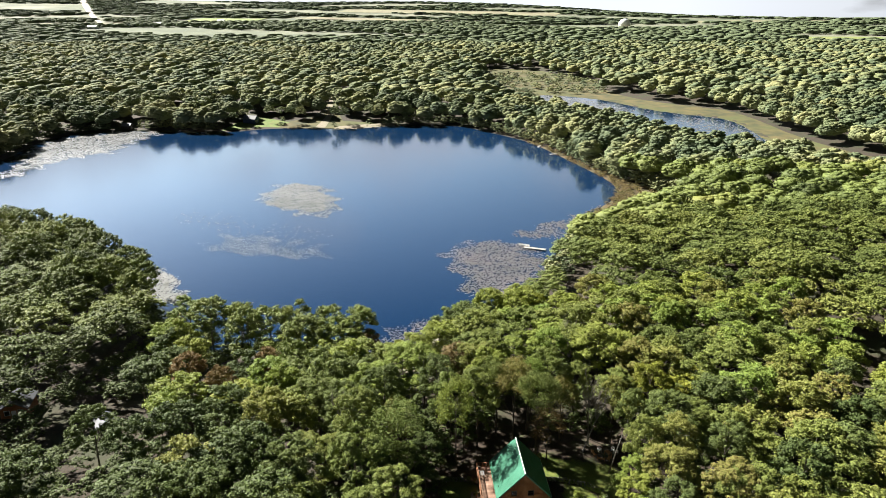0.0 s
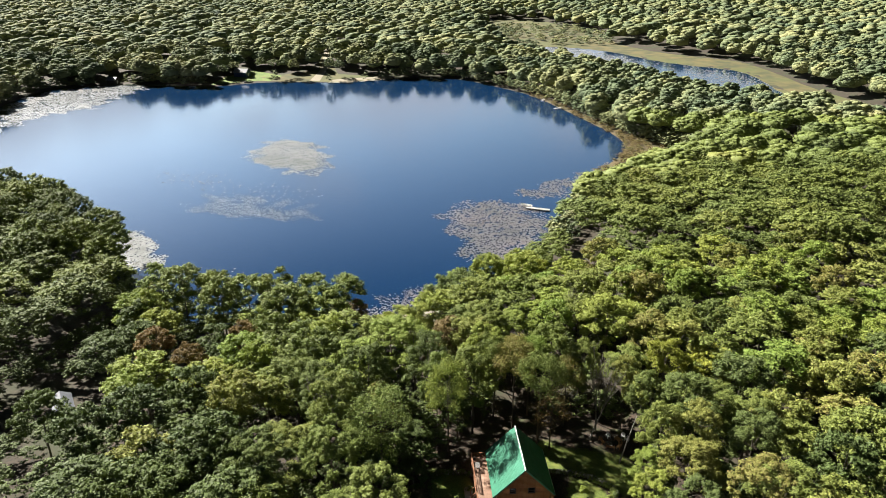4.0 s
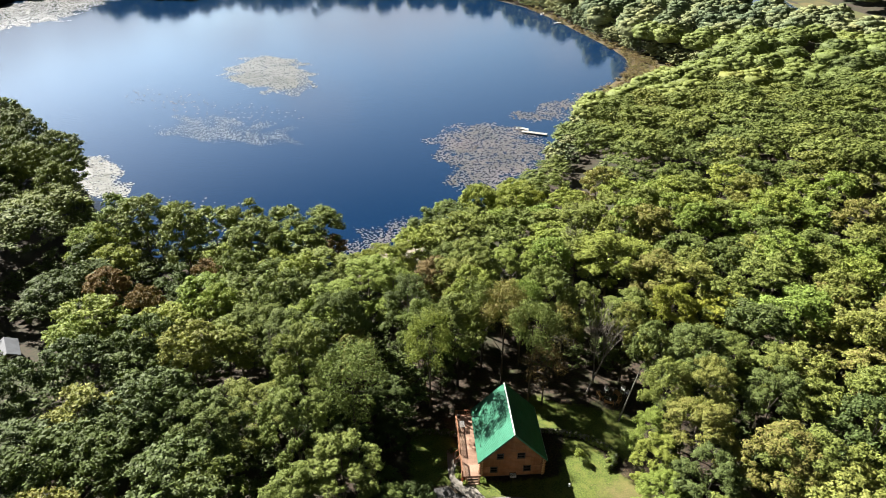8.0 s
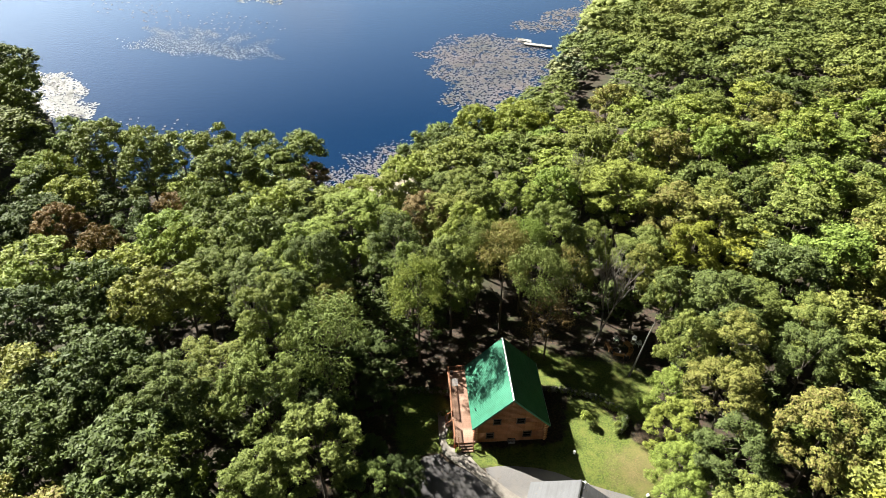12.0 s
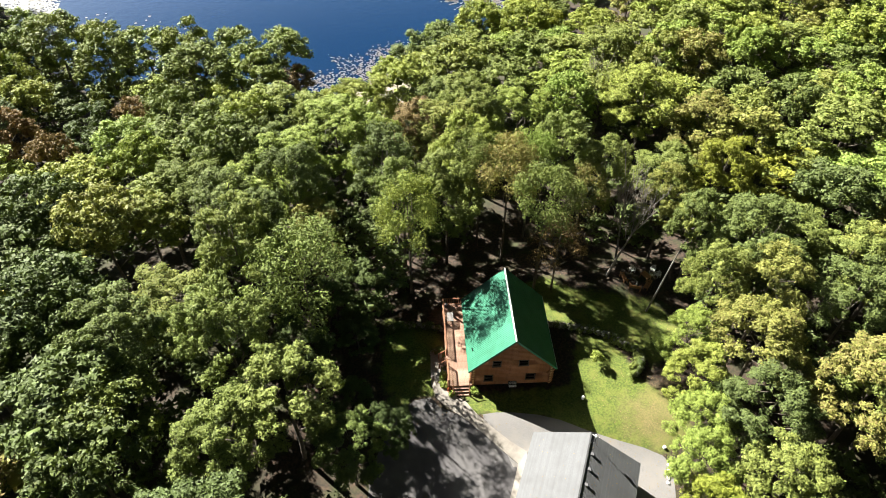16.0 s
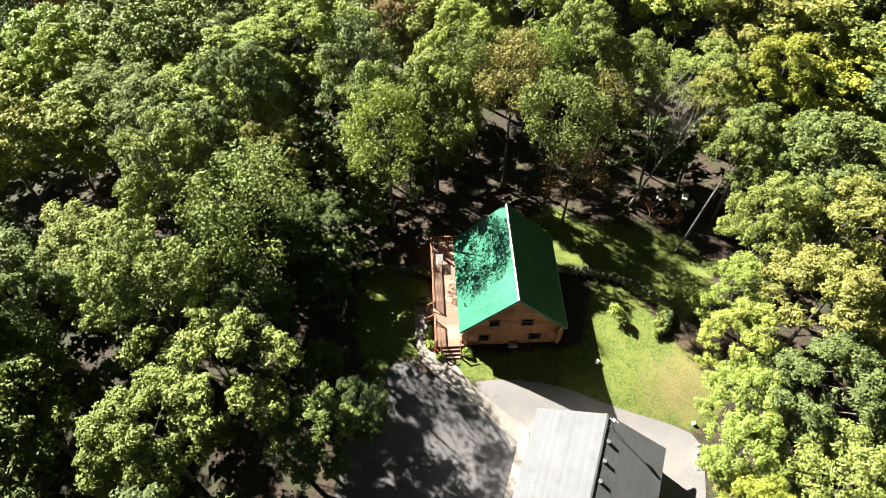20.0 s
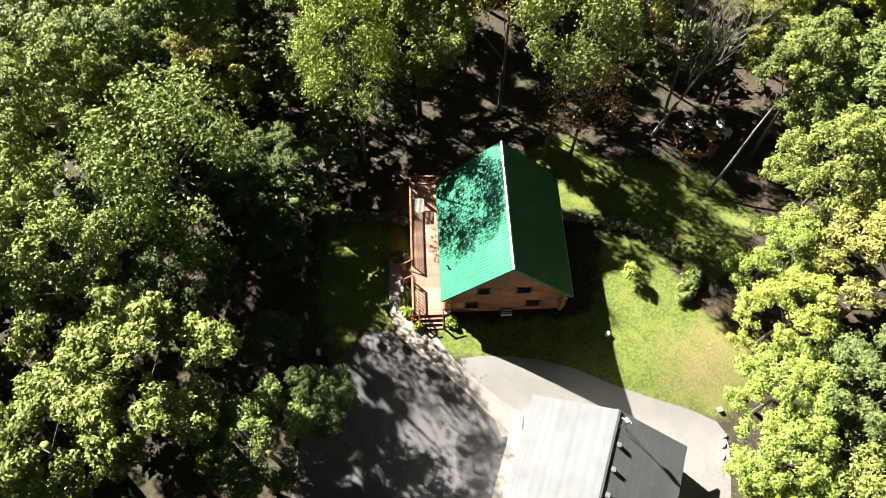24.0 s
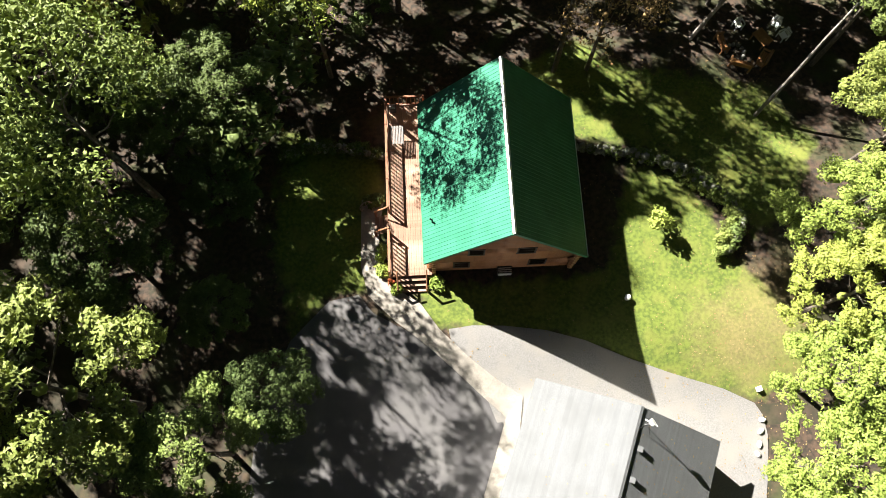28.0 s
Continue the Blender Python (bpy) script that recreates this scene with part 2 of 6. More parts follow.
M_CONCRETE = mat("concrete_walk", (0.36, 0.33, 0.285), 0.85, (0.29, 0.265, 0.23), 9, bump=0.15, stain=(0.25, 0.228, 0.20), sscale=0.9, vary=0.06)
M_PAD = mat("grey_gravel_pad", (0.25, 0.243, 0.236), 0.9, (0.19, 0.184, 0.178), 14, detail=8, bump=0.4, bscale=40, stain=(0.25, 0.235, 0.215), sscale=0.6)
M_SAND = mat("shore_sand", (0.36, 0.31, 0.23), 0.9, (0.24, 0.21, 0.14), 0.9, stain=(0.28, 0.26, 0.17), sscale=0.15)
M_ROOF = mat("green_metal", (0.042, 0.225, 0.135), 0.45, (0.034, 0.19, 0.112), 1.5, bump=0.05, stain=(0.052, 0.25, 0.155), sscale=0.5, spec=0.25)
M_CAP = mat("pale_ridge_metal", (0.75, 0.80, 0.76), 0.4, (0.68, 0.73, 0.69), 4, tone=1.0)
M_WHITE = mat("white_paint", (0.78, 0.78, 0.76), 0.5, (0.70, 0.70, 0.68), 5, tone=1.0)
M_PLASTIC = mat("white_plastic", (0.82, 0.82, 0.80), 0.4, (0.76, 0.76, 0.74), 5, tone=1.0)
M_LOG = mat("stained_log", (0.40, 0.165, 0.065), 0.6, (0.30, 0.115, 0.045), 5, detail=6, bump=0.3, stain=(0.46, 0.21, 0.09), sscale=0.8, vary=0.1)
M_LOGEND = mat("log_end", (0.60, 0.36, 0.17), 0.75, (0.50, 0.28, 0.12), 14, vary=0.1)
M_DECK = mat("deck_board", (0.33, 0.20, 0.135), 0.75, (0.25, 0.145, 0.095), 7, detail=6, bump=0.2, stain=(0.48, 0.31, 0.22), sscale=1.0, vary=0.12)
M_RAIL = mat("rail_wood", (0.34, 0.15, 0.07), 0.65, (0.26, 0.11, 0.05), 8, bump=0.2, vary=0.08)
M_DARKWOOD = mat("dark_brown_frame", (0.07, 0.045, 0.035), 0.6, (0.05, 0.033, 0.025), 9)
M_BENCH = mat("orange_brown_wood", (0.48, 0.24, 0.09), 0.65, (0.38, 0.18, 0.065), 8, bump=0.2, vary=0.1)
M_SHINGLE = mat("grey_shingle", (0.175, 0.182, 0.19), 0.9, (0.135, 0.141, 0.149), 22, detail=6, bump=0.5, bscale=45, stain=(0.135, 0.14, 0.145), sscale=0.7, vary=0.07)
M_DARKMETAL = mat("dark_metal", (0.06, 0.06, 0.065), 0.5, (0.045, 0.045, 0.05), 9, metal=0.6)
M_FOUND = mat("foundation_block", (0.30, 0.29, 0.28), 0.9, (0.24, 0.23, 0.22), 8, bump=0.3)
M_STONE = mat("field_stone", (0.34, 0.33, 0.31), 0.9, (0.22, 0.215, 0.20), 5, bump=0.6, stain=(0.14, 0.16, 0.08), sscale=1.6, vary=0.25)
M_TEAL = mat("teal_sheet", (0.03, 0.48, 0.45), 0.5, (0.03, 0.42, 0.40), 6)
M_BLUE = mat("blue_siding", (0.05, 0.10, 0.24), 0.6, (0.04, 0.08, 0.2), 3)
M_GREYROOF = mat("far_grey_roof", (0.16, 0.175, 0.20), 0.6, (0.12, 0.13, 0.15), 1)
M_DOCK = mat("weathered_dock", (0.52, 0.50, 0.46), 0.8, (0.40, 0.38, 0.35), 4, vary=0.1)
M_ALU = mat("aluminium", (0.7, 0.71, 0.73), 0.35, (0.62, 0.63, 0.65), 5, metal=0.8, tone=1.0)
M_LILY = mat("lily_pad", (0.19, 0.172, 0.165), 0.36, (0.125, 0.12, 0.11), 0.15, stain=(0.21, 0.18, 0.18), sscale=0.05)
# pale floating cover; its whiteness also paints glare and reflections on the water
M_PADS_GLARE = mat("pale_pads_and_glare", (0.30, 0.30, 0.285), 0.4, (0.2, 0.205, 0.185), 0.12, stain=(0.36, 0.36, 0.35), sscale=0.03)
M_GRAVELROAD = mat("gravel_road", (0.55, 0.50, 0.42), 0.9, (0.47, 0.42, 0.35), 0.4)
M_FALLEN = mat("fallen_leaf", (0.30, 0.2, 0.08), 0.8, (0.2, 0.12, 0.045), 0.9, stain=(0.34, 0.27, 0.11), sscale=0.7)
M_INSIDE = mat("dim_interior", (0.10, 0.07, 0.05), 0.9, (0.08, 0.055, 0.04), 2)
M_GLASS = bpy.data.materials.new("window_glass")
M_GLASS.use_nodes = True
gb = M_GLASS.node_tree.nodes["Principled BSDF"]
gb.inputs["Base Color"].default_value, gb.inputs["Roughness"].default_value = (0.02, 0.025, 0.03, 1), 0.05
gb.inputs["Transmission Weight"].default_value = 0.5


def yard_mat():
    """Litter, grass and dry grass, each where its attribute rises over a ragged threshold."""
    m = bpy.data.materials.new("yard_ground")
    m.use_nodes = True
    n, l = m.node_tree.nodes, m.node_tree.links
    b = n["Principled BSDF"]
    b.inputs["Roughness"].default_value = 0.95
    co = n.new("ShaderNodeTexCoord").outputs["Object"]

    def noise_of(scale, detail=6.0):
        t = n.new("ShaderNodeTexNoise")
        t.inputs["Scale"].default_value, t.inputs["Detail"].default_value = scale, detail
        l.new(co, t.inputs["Vector"])
        return t.outputs["Fac"]

    def blend(fac, c1, c2):
        x = n.new("ShaderNodeMixRGB")
        l.new(fac, x.inputs["Fac"])
        for sock, c in ((x.inputs["Color1"], c1), (x.inputs["Color2"], c2)):
            if isinstance(c, tuple):
                sock.default_value = (*(v * 0.72 for v in c), 1)
            else:
                l.new(c, sock)
        return x.outputs["Color"]

    def steep(value, lo, hi):
        r = n.new("ShaderNodeMapRange")
        r.inputs["From Min"].default_value, r.inputs["From Max"].default_value = lo, hi
        l.new(value, r.inputs["Value"])
        return r.outputs["Result"]

    def zone(name, scale, amount, lo, hi):
        a = n.new("ShaderNodeAttribute")
        a.attribute_name = name
        k = n.new("ShaderNodeMath")
        k.operation = "MULTIPLY_ADD"
        k.inputs[1].default_value = amount
        l.new(noise_of(scale), k.inputs[0])
        l.new(a.outputs["Fac"], k.inputs[2])
        return steep(k.outputs[0], lo, hi)

    litter = blend(steep(noise_of(3.5, 9.0), 0.4, 0.62), (0.028, 0.022, 0.014), (0.085, 0.053, 0.034))
    litter = blend(steep(noise_of(0.5), 0.5, 0.7), litter, (0.05, 0.06, 0.018))
    grass = blend(steep(noise_of(5.0, 9.0), 0.35, 0.65), (0.07, 0.105, 0.013), (0.155, 0.20, 0.027))
    grass = blend(steep(noise_of(0.6), 0.5, 0.75), grass, (0.195, 0.21, 0.04))
    dry = blend(steep(noise_of(6.0, 9.0), 0.35, 0.65), (0.19, 0.155, 0.06), (0.29, 0.22, 0.10))
    leaves = blend(steep(noise_of(9.0, 3.0), 0.66, 0.70), dry, (0.36, 0.26, 0.14))
    out = blend(zone("grass", 1.3, 0.9, 0.75, 1.05), litter, grass)
    out = blend(zone("dry", 0.9, 0.9, 0.7, 1.6), out, leaves)
    l.new(out, b.inputs["Base Color"])
    bp = n.new("ShaderNodeBump")
    bp.inputs["Strength"].default_value, bp.inputs["Distance"].default_value = 0.7, 0.035
    l.new(noise_of(26.0, 6.0), bp.inputs["Height"])
    l.new(bp.outputs["Normal"], b.inputs["Normal"])
    return m


M_YARD = yard_mat()
M_WATER = bpy.data.materials.new("lake_water")
M_WATER.use_nodes = True
wt, wk = M_WATER.node_tree.nodes, M_WATER.node_tree.links
wb = wt["Principled BSDF"]
wb.inputs["Base Color"].default_value, wb.inputs["Roughness"].default_value, wb.inputs["IOR"].default_value = (0.004, 0.021, 0.062, 1), 0.1, 1.85
wc = wt.new("ShaderNodeTexCoord")
w1 = wt.new("ShaderNodeTexNoise")
w1.inputs["Scale"].default_value, w1.inputs["Detail"].default_value = 0.9, 4.0
w2 = wt.new("ShaderNodeBump")
w2.inputs["Strength"].default_value, w2.inputs["Distance"].default_value = 0.16, 0.14
wk.new(wc.outputs["Object"], w1.inputs["Vector"])
wk.new(w1.outputs["Fac"], w2.inputs["Height"])
wk.new(w2.outputs["Normal"], wb.inputs["Normal"])


# ---- building helpers ----
def link_mesh(name, verts, faces, material, parent=None, label="", smooth=False):
    me = bpy.data.meshes.new(name)
    me.from_pydata([tuple(v) for v in verts], [], [tuple(f) for f in faces])
    me.materials.append(material)
    if smooth:
        me.polygons.foreach_set("use_smooth", [True] * len(me.polygons))
    me.update()
    ob = new(name, me)
    if parent:
        ob.parent = parent
    if label:
        ob["label"] = label
    return ob


def part(name, bm, material, parent=None, label="", smooth=False):
    me = bpy.data.meshes.new(name)
    bm.to_mesh(me)
    bm.free()
    me.materials.append(material)
    if smooth:
        me.polygons.foreach_set("use_smooth", [True] * len(me.polygons))
    ob = new(name, me)
    if parent:
        ob.parent = parent
    if label:
        ob["label"] = label
    return ob


def thing(name, m, label, category, group="", kind=""):
    ob = new(name)
    ob.empty_display_size = 0.2
    ob.matrix_world = m
    return tagged(ob, label, category, group, kind)


def box(bm, x0, x1, y0, y1, z0, z1, bev=0.0, m=None):
    r = bmesh.ops.create_cube(bm, size=1.0)
    vs = r["verts"]
    bmesh.ops.transform(bm, verts=vs, matrix=Matrix.Translation(((x0 + x1) / 2, (y0 + y1) / 2, (z0 + z1) / 2)) @ Matrix.Diagonal((x1 - x0, y1 - y0, z1 - z0, 1)))
    if bev:
        es = list({e for v in vs for e in v.link_edges})
        made = bmesh.ops.bevel(bm, geom=es, offset=bev, segments=1, affect="EDGES")
        vs = list({v for f in made["faces"] for v in f.verts} | {v for v in vs if v.is_valid})
    if m is not None:
        bmesh.ops.transform(bm, verts=vs, matrix=m)
    return vs


def bbox(x0, x1, y0, y1, z0, z1, bev=0.0, m=None):
    bm = bmesh.new()
    box(bm, x0, x1, y0, y1, z0, z1, bev, m)
    return bm


def rod(bm, a, b, r0, r1=None, n=8):
    a, b = Vector(a), Vector(b)
    d = b - a
    r = bmesh.ops.create_cone(bm, cap_ends=True, segments=n, radius1=r0, radius2=r0 if r1 is None else r1, depth=d.length)
    bmesh.ops.transform(bm, verts=r["verts"], matrix=Matrix.Translation((a + b) / 2) @ d.to_track_quat("Z", "Y").to_matrix().to_4x4())
    return r["verts"]


# ---- plan ----
WATER_Z = -8.0
LAKE = [(-8, 84), (-12, 76), (-20, 70), (-27, 67), (-37, 66), (-46, 68), (-56, 69), (-66, 70), (-74, 78), (-84, 84), (-93, 104), (-103, 117), (-116, 131), (-131, 142), (-155, 152), (-205, 170), (-245, 200),
        (-248, 240), (-238, 290), (-243, 334), (-240, 370), (-216, 386), (-175, 386), (-135, 376), (-112, 392), (-77, 390), (-53, 386), (-22, 401), (22, 399), (42, 370), (63, 337),
        (76, 284), (84, 246), (86, 228), (80, 208), (66, 191), (52, 168), (40, 145), (31, 128), (21, 106), (14, 95), (5, 88), (-2, 84)]
POND = [(90, 519), (104, 545), (119, 559), (147, 538), (166, 515), (182, 468), (202, 440), (225, 422), (229, 395), (219, 350), (216, 322), (200, 306), (180, 318), (166, 350), (150, 388), (134, 420), (112, 462), (94, 498)]
MARSH = [(86, 800), (150, 815), (185, 700), (197, 645), (186, 600), (182, 567), (196, 520), (210, 497), (232, 474), (248, 456), (248, 403), (242, 348), (246, 298), (262, 262), (280, 225), (250, 188), (220, 222), (200, 270), (180, 290), (160, 318), (148, 345), (130, 380), (111, 416), (92, 458), (76, 510), (74, 600), (76, 700)]
MARSH_SHORE = [(58, 342), (70, 305), (80, 262), (85, 240), (81, 210), (66, 191), (52, 168), (45, 150), (56, 151), (84, 167), (98, 184), (105, 200), (98, 220), (87, 246), (80, 280), (68, 330)]
YARD = [(-9.5, 13), (-8.5, 10), (-12, 9.5), (-13, 2), (-15, -4), (-16, -32), (14, -32), (14.5, -10), (15.2, -6), (18.5, -2), (17, 3), (17, 9), (22, 13), (21, 18), (13, 18.5), (5, 17), (1, 21), (-5, 15)]
FAR_YARD = [(-140, 382), (-112, 395), (-92, 392), (-70, 390), (-50, 388), (-30, 402), (-46, 410), (-60, 412), (-66, 440), (-70, 470), (-76, 540), (-84, 620), (-92, 620), (-82, 540), (-77, 470), (-75, 425), (-98, 414), (-122, 424), (-136, 406)]
CUT = [(-87, 25), (-72, 24), (-71, 37), (-80, 39), (-87, 36)]


def to_poly(px, py, poly):
    """Distance to a polygon's edge, negative inside."""
    px, py = np.asarray(px, float), np.asarray(py, float)
    best, inside = np.full(px.shape, 1e18), np.zeros(px.shape, bool)
    n = len(poly)
    for i in range(n):
        (ax, ay), (bx, by) = poly[i], poly[(i + 1) % n]
        dx, dy = bx - ax, by - ay
        s = np.clip(((px - ax) * dx + (py - ay) * dy) / (dx * dx + dy * dy), 0, 1)
        best = np.minimum(best, (px - ax - s * dx) ** 2 + (py - ay - s * dy) ** 2)
        cross = ((ay > py) != (by > py)) & (px < (bx - ax) * (py - ay) / (by - ay + 1e-12) + ax)
        inside ^= cross
    return np.where(inside, -1, 1) * np.sqrt(best)


def rounded(poly, times=2):
    for _ in range(times):
        out = []
        for i, (ax, ay) in enumerate(poly):
            bx, by = poly[(i + 1) % len(poly)]
            out += [(ax * 0.75 + bx * 0.25, ay * 0.75 + by * 0.25), (ax * 0.25 + bx * 0.75, ay * 0.25 + by * 0.75)]
        poly = out
    return poly


LAKE_R, POND_R, MARSH_R = rounded(LAKE, 2), rounded(POND, 1), rounded(MARSH, 1)


def ease(v, a, b):
    s = np.clip((np.asarray(v, float) - a) / (b - a), 0, 1)
    return s * s * (3 - 2 * s)


def land(x, y):
    """Height of the ground."""
    x, y = np.asarray(x, float), np.asarray(y, float)
    d = np.minimum(to_poly(x, y, LAKE_R), to_poly(x, y, POND_R))
    dm = to_poly(x, y, MARSH_R)
    rise = 6.0 * ease(d, 0, 70) * np.where(y < 200, 1, 0.7) * ease(dm, -5, 60)
    swell = (np.sin(x * 0.021 + 1.3) * np.cos(y * 0.017) * 1.4) * ease(d, 20, 120)
    z = WATER_Z + np.where(d < 0, np.maximum(d * 0.12, -2.0), 0.25 * ease(d, 0, 2) + rise + swell)
    r = np.hypot(x, y - 4)
    home = 0.0 - 1.0 * ease(-y, 3.0, 9.0) - 1.5 * ease(y, 11, 26) - 1.0 * ease(x, 10, 20) * ease(y, 4, 12)
    z = z + (home - z) * (1 - ease(r, 24, 62))
    far = np.hypot(x, y)
    return z + (55 - 105 * ease(x, -300, 2600)) * ease(far, 2600, 5000) + np.sin(x * 0.0021) * np.sin(y * 0.0016 + 0.6) * 9 * ease(far, 900, 2200)


def lz(x, y):
    return float(land(np.array([x]), np.array([y]))[0])


def sheet(name, poly, material, lift, label, category, step=1.0, kind="structure", flat=None):
    """A sheet cut to a polygon and laid lift metres over the ground."""
    bm = bmesh.new()
    vs = [bm.verts.new((x, y, 0)) for x, y in poly]
    bm.faces.new(vs)
    x0, x1, y0, y1 = min(p[0] for p in poly), max(p[0] for p in poly), min(p[1] for p in poly), max(p[1] for p in poly)
    if flat is None:
        for k in range(1, int((x1 - x0) / step) + 1):
            bmesh.ops.bisect_plane(bm, geom=bm.verts[:] + bm.edges[:] + bm.faces[:], plane_co=(x0 + k * step, 0, 0), plane_no=(1, 0, 0))
        for k in range(1, int((y1 - y0) / step) + 1):
            bmesh.ops.bisect_plane(bm, geom=bm.verts[:] + bm.edges[:] + bm.faces[:], plane_co=(0, y0 + k * step, 0), plane_no=(0, 1, 0))
        zs = land(np.array([v.co.x for v in bm.verts]), np.array([v.co.y for v in bm.verts]))
        for v, z in zip(bm.verts, zs):
            v.co.z = z + lift
    else:
        for v in bm.verts:
            v.co.z = flat
    bmesh.ops.triangulate(bm, faces=[f for f in bm.faces if len(f.verts) > 4])
    bmesh.ops.recalc_face_normals(bm, faces=bm.faces[:])
    if bm.faces and sum(f.normal.z for f in bm.faces) < 0:
        bmesh.ops.reverse_faces(bm, faces=bm.faces[:])
    return tagged(part(name, bm, material, smooth=True), label, category, kind=kind)


# ---- ground, water, far land ----
def lines(stops):
    out = []
    for a, b, s in stops:
        out += list(np.arange(a, b, s))
    return np.array(out + [stops[-1][1]])


gx = lines([(-5000, -1600, 340), (-1600, -600, 100), (-600, -270, 30), (-270, -40, 7), (-40, 40, 2.5), (40, 270, 7), (270, 600, 30), (600, 1600, 100), (1600, 5000, 340)])
gy = lines([(-700, -100, 100), (-100, -40, 15), (-40, 40, 2.5), (40, 130, 4), (130, 440, 8), (440, 800, 20), (800, 1600, 80), (1600, 4900, 220)])
X, Y = np.meshgrid(gx, gy)
Z = land(X, Y)
nx, ny = len(gx), len(gy)
idx = np.arange(nx * ny).reshape(ny, nx)
quads = np.stack([idx[:-1, :-1], idx[:-1, 1:], idx[1:, 1:], idx[1:, :-1]], -1).reshape(-1, 4)
ground = link_mesh("ground", np.stack([X, Y, Z], -1).reshape(-1, 3).tolist(), quads.tolist(), M_LITTER, smooth=True)
ground.data.materials.append(M_FARLAND_HAZED)
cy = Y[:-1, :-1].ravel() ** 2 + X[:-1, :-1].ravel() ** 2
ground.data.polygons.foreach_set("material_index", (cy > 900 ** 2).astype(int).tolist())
tagged(ground, "wooded ground with brown leaf litter, reaching the horizon", "ground", kind="structure")
sheet("water", LAKE_R, M_WATER, 0, "calm dark blue lake reflecting the sky", "lake", flat=WATER_Z)
sheet("water", POND_R, M_WATER, 0, "shallow marsh pond reflecting the sky", "pond", flat=WATER_Z + 0.02)

sheet("marsh", MARSH_R, M_MARSH, 0.12, "tan and green marsh grass round a pond", "marsh", step=9)
sheet("marsh", rounded(MARSH_SHORE, 1), M_SEDGE, 0.06, "brown sedge along the lake shore", "marsh", step=5)

# ---- yard surfaces ----
LAWN = [(-4.9, -1.0), (-3.4, -0.6), (-1, -0.7), (4, -0.5), (6.5, 0), (8.3, 6.5), (11.5, 5.2), (12.8, 2.8), (13.2, 0.3), (15.2, -1.4), (17.6, -5), (15.2, -7.2), (13.6, -7.7), (7.7, -5.7), (3.4, -3.7), (-1.2, -3.0), (-4.2, -3.0)]
DRY = [(10.5, -1.8), (12.8, -1.0), (15.5, 0.3), (17.6, 2.0), (18.2, -2), (17.6, -5), (15.2, -7.4), (13.6, -7.9), (10.2, -6.6), (10.0, -4.2)]
PAD = [(-3.9, -3.2), (-1.2, -2.9), (3.4, -3.6), (7.7, -5.6), (13.6, -7.6), (14.4, -9.0), (13.9, -12), (12.5, -17), (8, -22), (0, -14), (-0.4, -8.2)]
DRIVE = [(-8.3, -0.9), (-7.5, -2.0), (-4.2, -3.9), (-0.2, -8.2), (-1.3, -11.5), (-4.8, -20), (-8, -32), (-18, -32), (-15, -16), (-14.2, -8), (-12.2, -3.4), (-10, -1.2)]
BACK = [(-13, 10.0), (-9, 8.6), (-6.6, 8.2), (-6.6, -0.5), (-8.2, -0.8), (-10, -1.1), (-12.2, -3.3), (-13.5, 2)]
SIDE = [(4.4, 8.2), (8.3, 7.6), (11.8, 6.0), (14.6, 3.2), (15, 1.5), (17.5, 2.5), (20.5, 8), (18, 12), (9, 13.5), (6, 16), (2, 14), (0, 11), (4.2, 10.5)]
yx, yy = np.meshgrid(np.arange(-24, 28.1, 0.7), np.arange(-34, 27.1, 0.7))
yz = land(yx, yy) + 0.05
yn, ym = yx.shape
yi = np.arange(yn * ym).reshape(yn, ym)
yard = link_mesh("yard", np.stack([yx, yy, yz], -1).reshape(-1, 3).tolist(), np.stack([yi[:-1, :-1], yi[:-1, 1:], yi[1:, 1:], yi[1:, :-1]], -1).reshape(-1, 4).tolist(), M_YARD, smooth=True)
grass_at = np.maximum.reduce([ease(-to_poly(yx, yy, p), -1.2, 1.2) * k for p, k in ((LAWN, 1.0), (BACK, 0.72), (SIDE, 0.68))])
dry_at = 0.85 * ease(-to_poly(yx, yy, DRY), -2.5, 3.5)
yard.data.attributes.new("grass", "FLOAT", "POINT").data.foreach_set("value", grass_at.ravel().astype(np.float32))
yard.data.attributes.new("dry", "FLOAT", "POINT").data.foreach_set("value", dry_at.ravel().astype(np.float32))
tagged(yard, "yard with green lawn, dry patches and brown leaf litter", "lawn", kind="structure")
sheet("driveway", DRIVE, M_ASPHALT, 0.08, "dark asphalt driveway in tree shade", "driveway", step=1.5)
sheet("parking_pad", rounded(PAD, 1), M_PAD, 0.10, "pale grey gravel pad in front of the garage", "pad", step=1.2)

# concrete walk, cast in slabs
WALK_L = [(-8.05, 4.9), (-8.12, 3.0), (-8.15, 0.8), (-7.75, -1.0), (-6.3, -2.5), (-4.6, -3.9), (-3.0, -5.4), (-1.5, -6.9), (-0.25, -8.1), (-1.0, -10.2), (-1.9, -12.6), (-3.3, -16)]
WALK_R = [(-6.75, 4.7), (-7.05, 3.0), (-7.05, 1.0), (-6.35, -0.5), (-4.75, -1.6), (-3.75, -3.1), (-2.2, -4.7), (-0.8, -5.9), (0.75, -7.0), (0.45, -8.9), (-0.75, -12.0), (-2.2, -15.6)]
walkway = thing("walkway", pose(0, 0, 0), "pale concrete walk of cast slabs curving from the deck to the garage", "walkway", kind="structure")
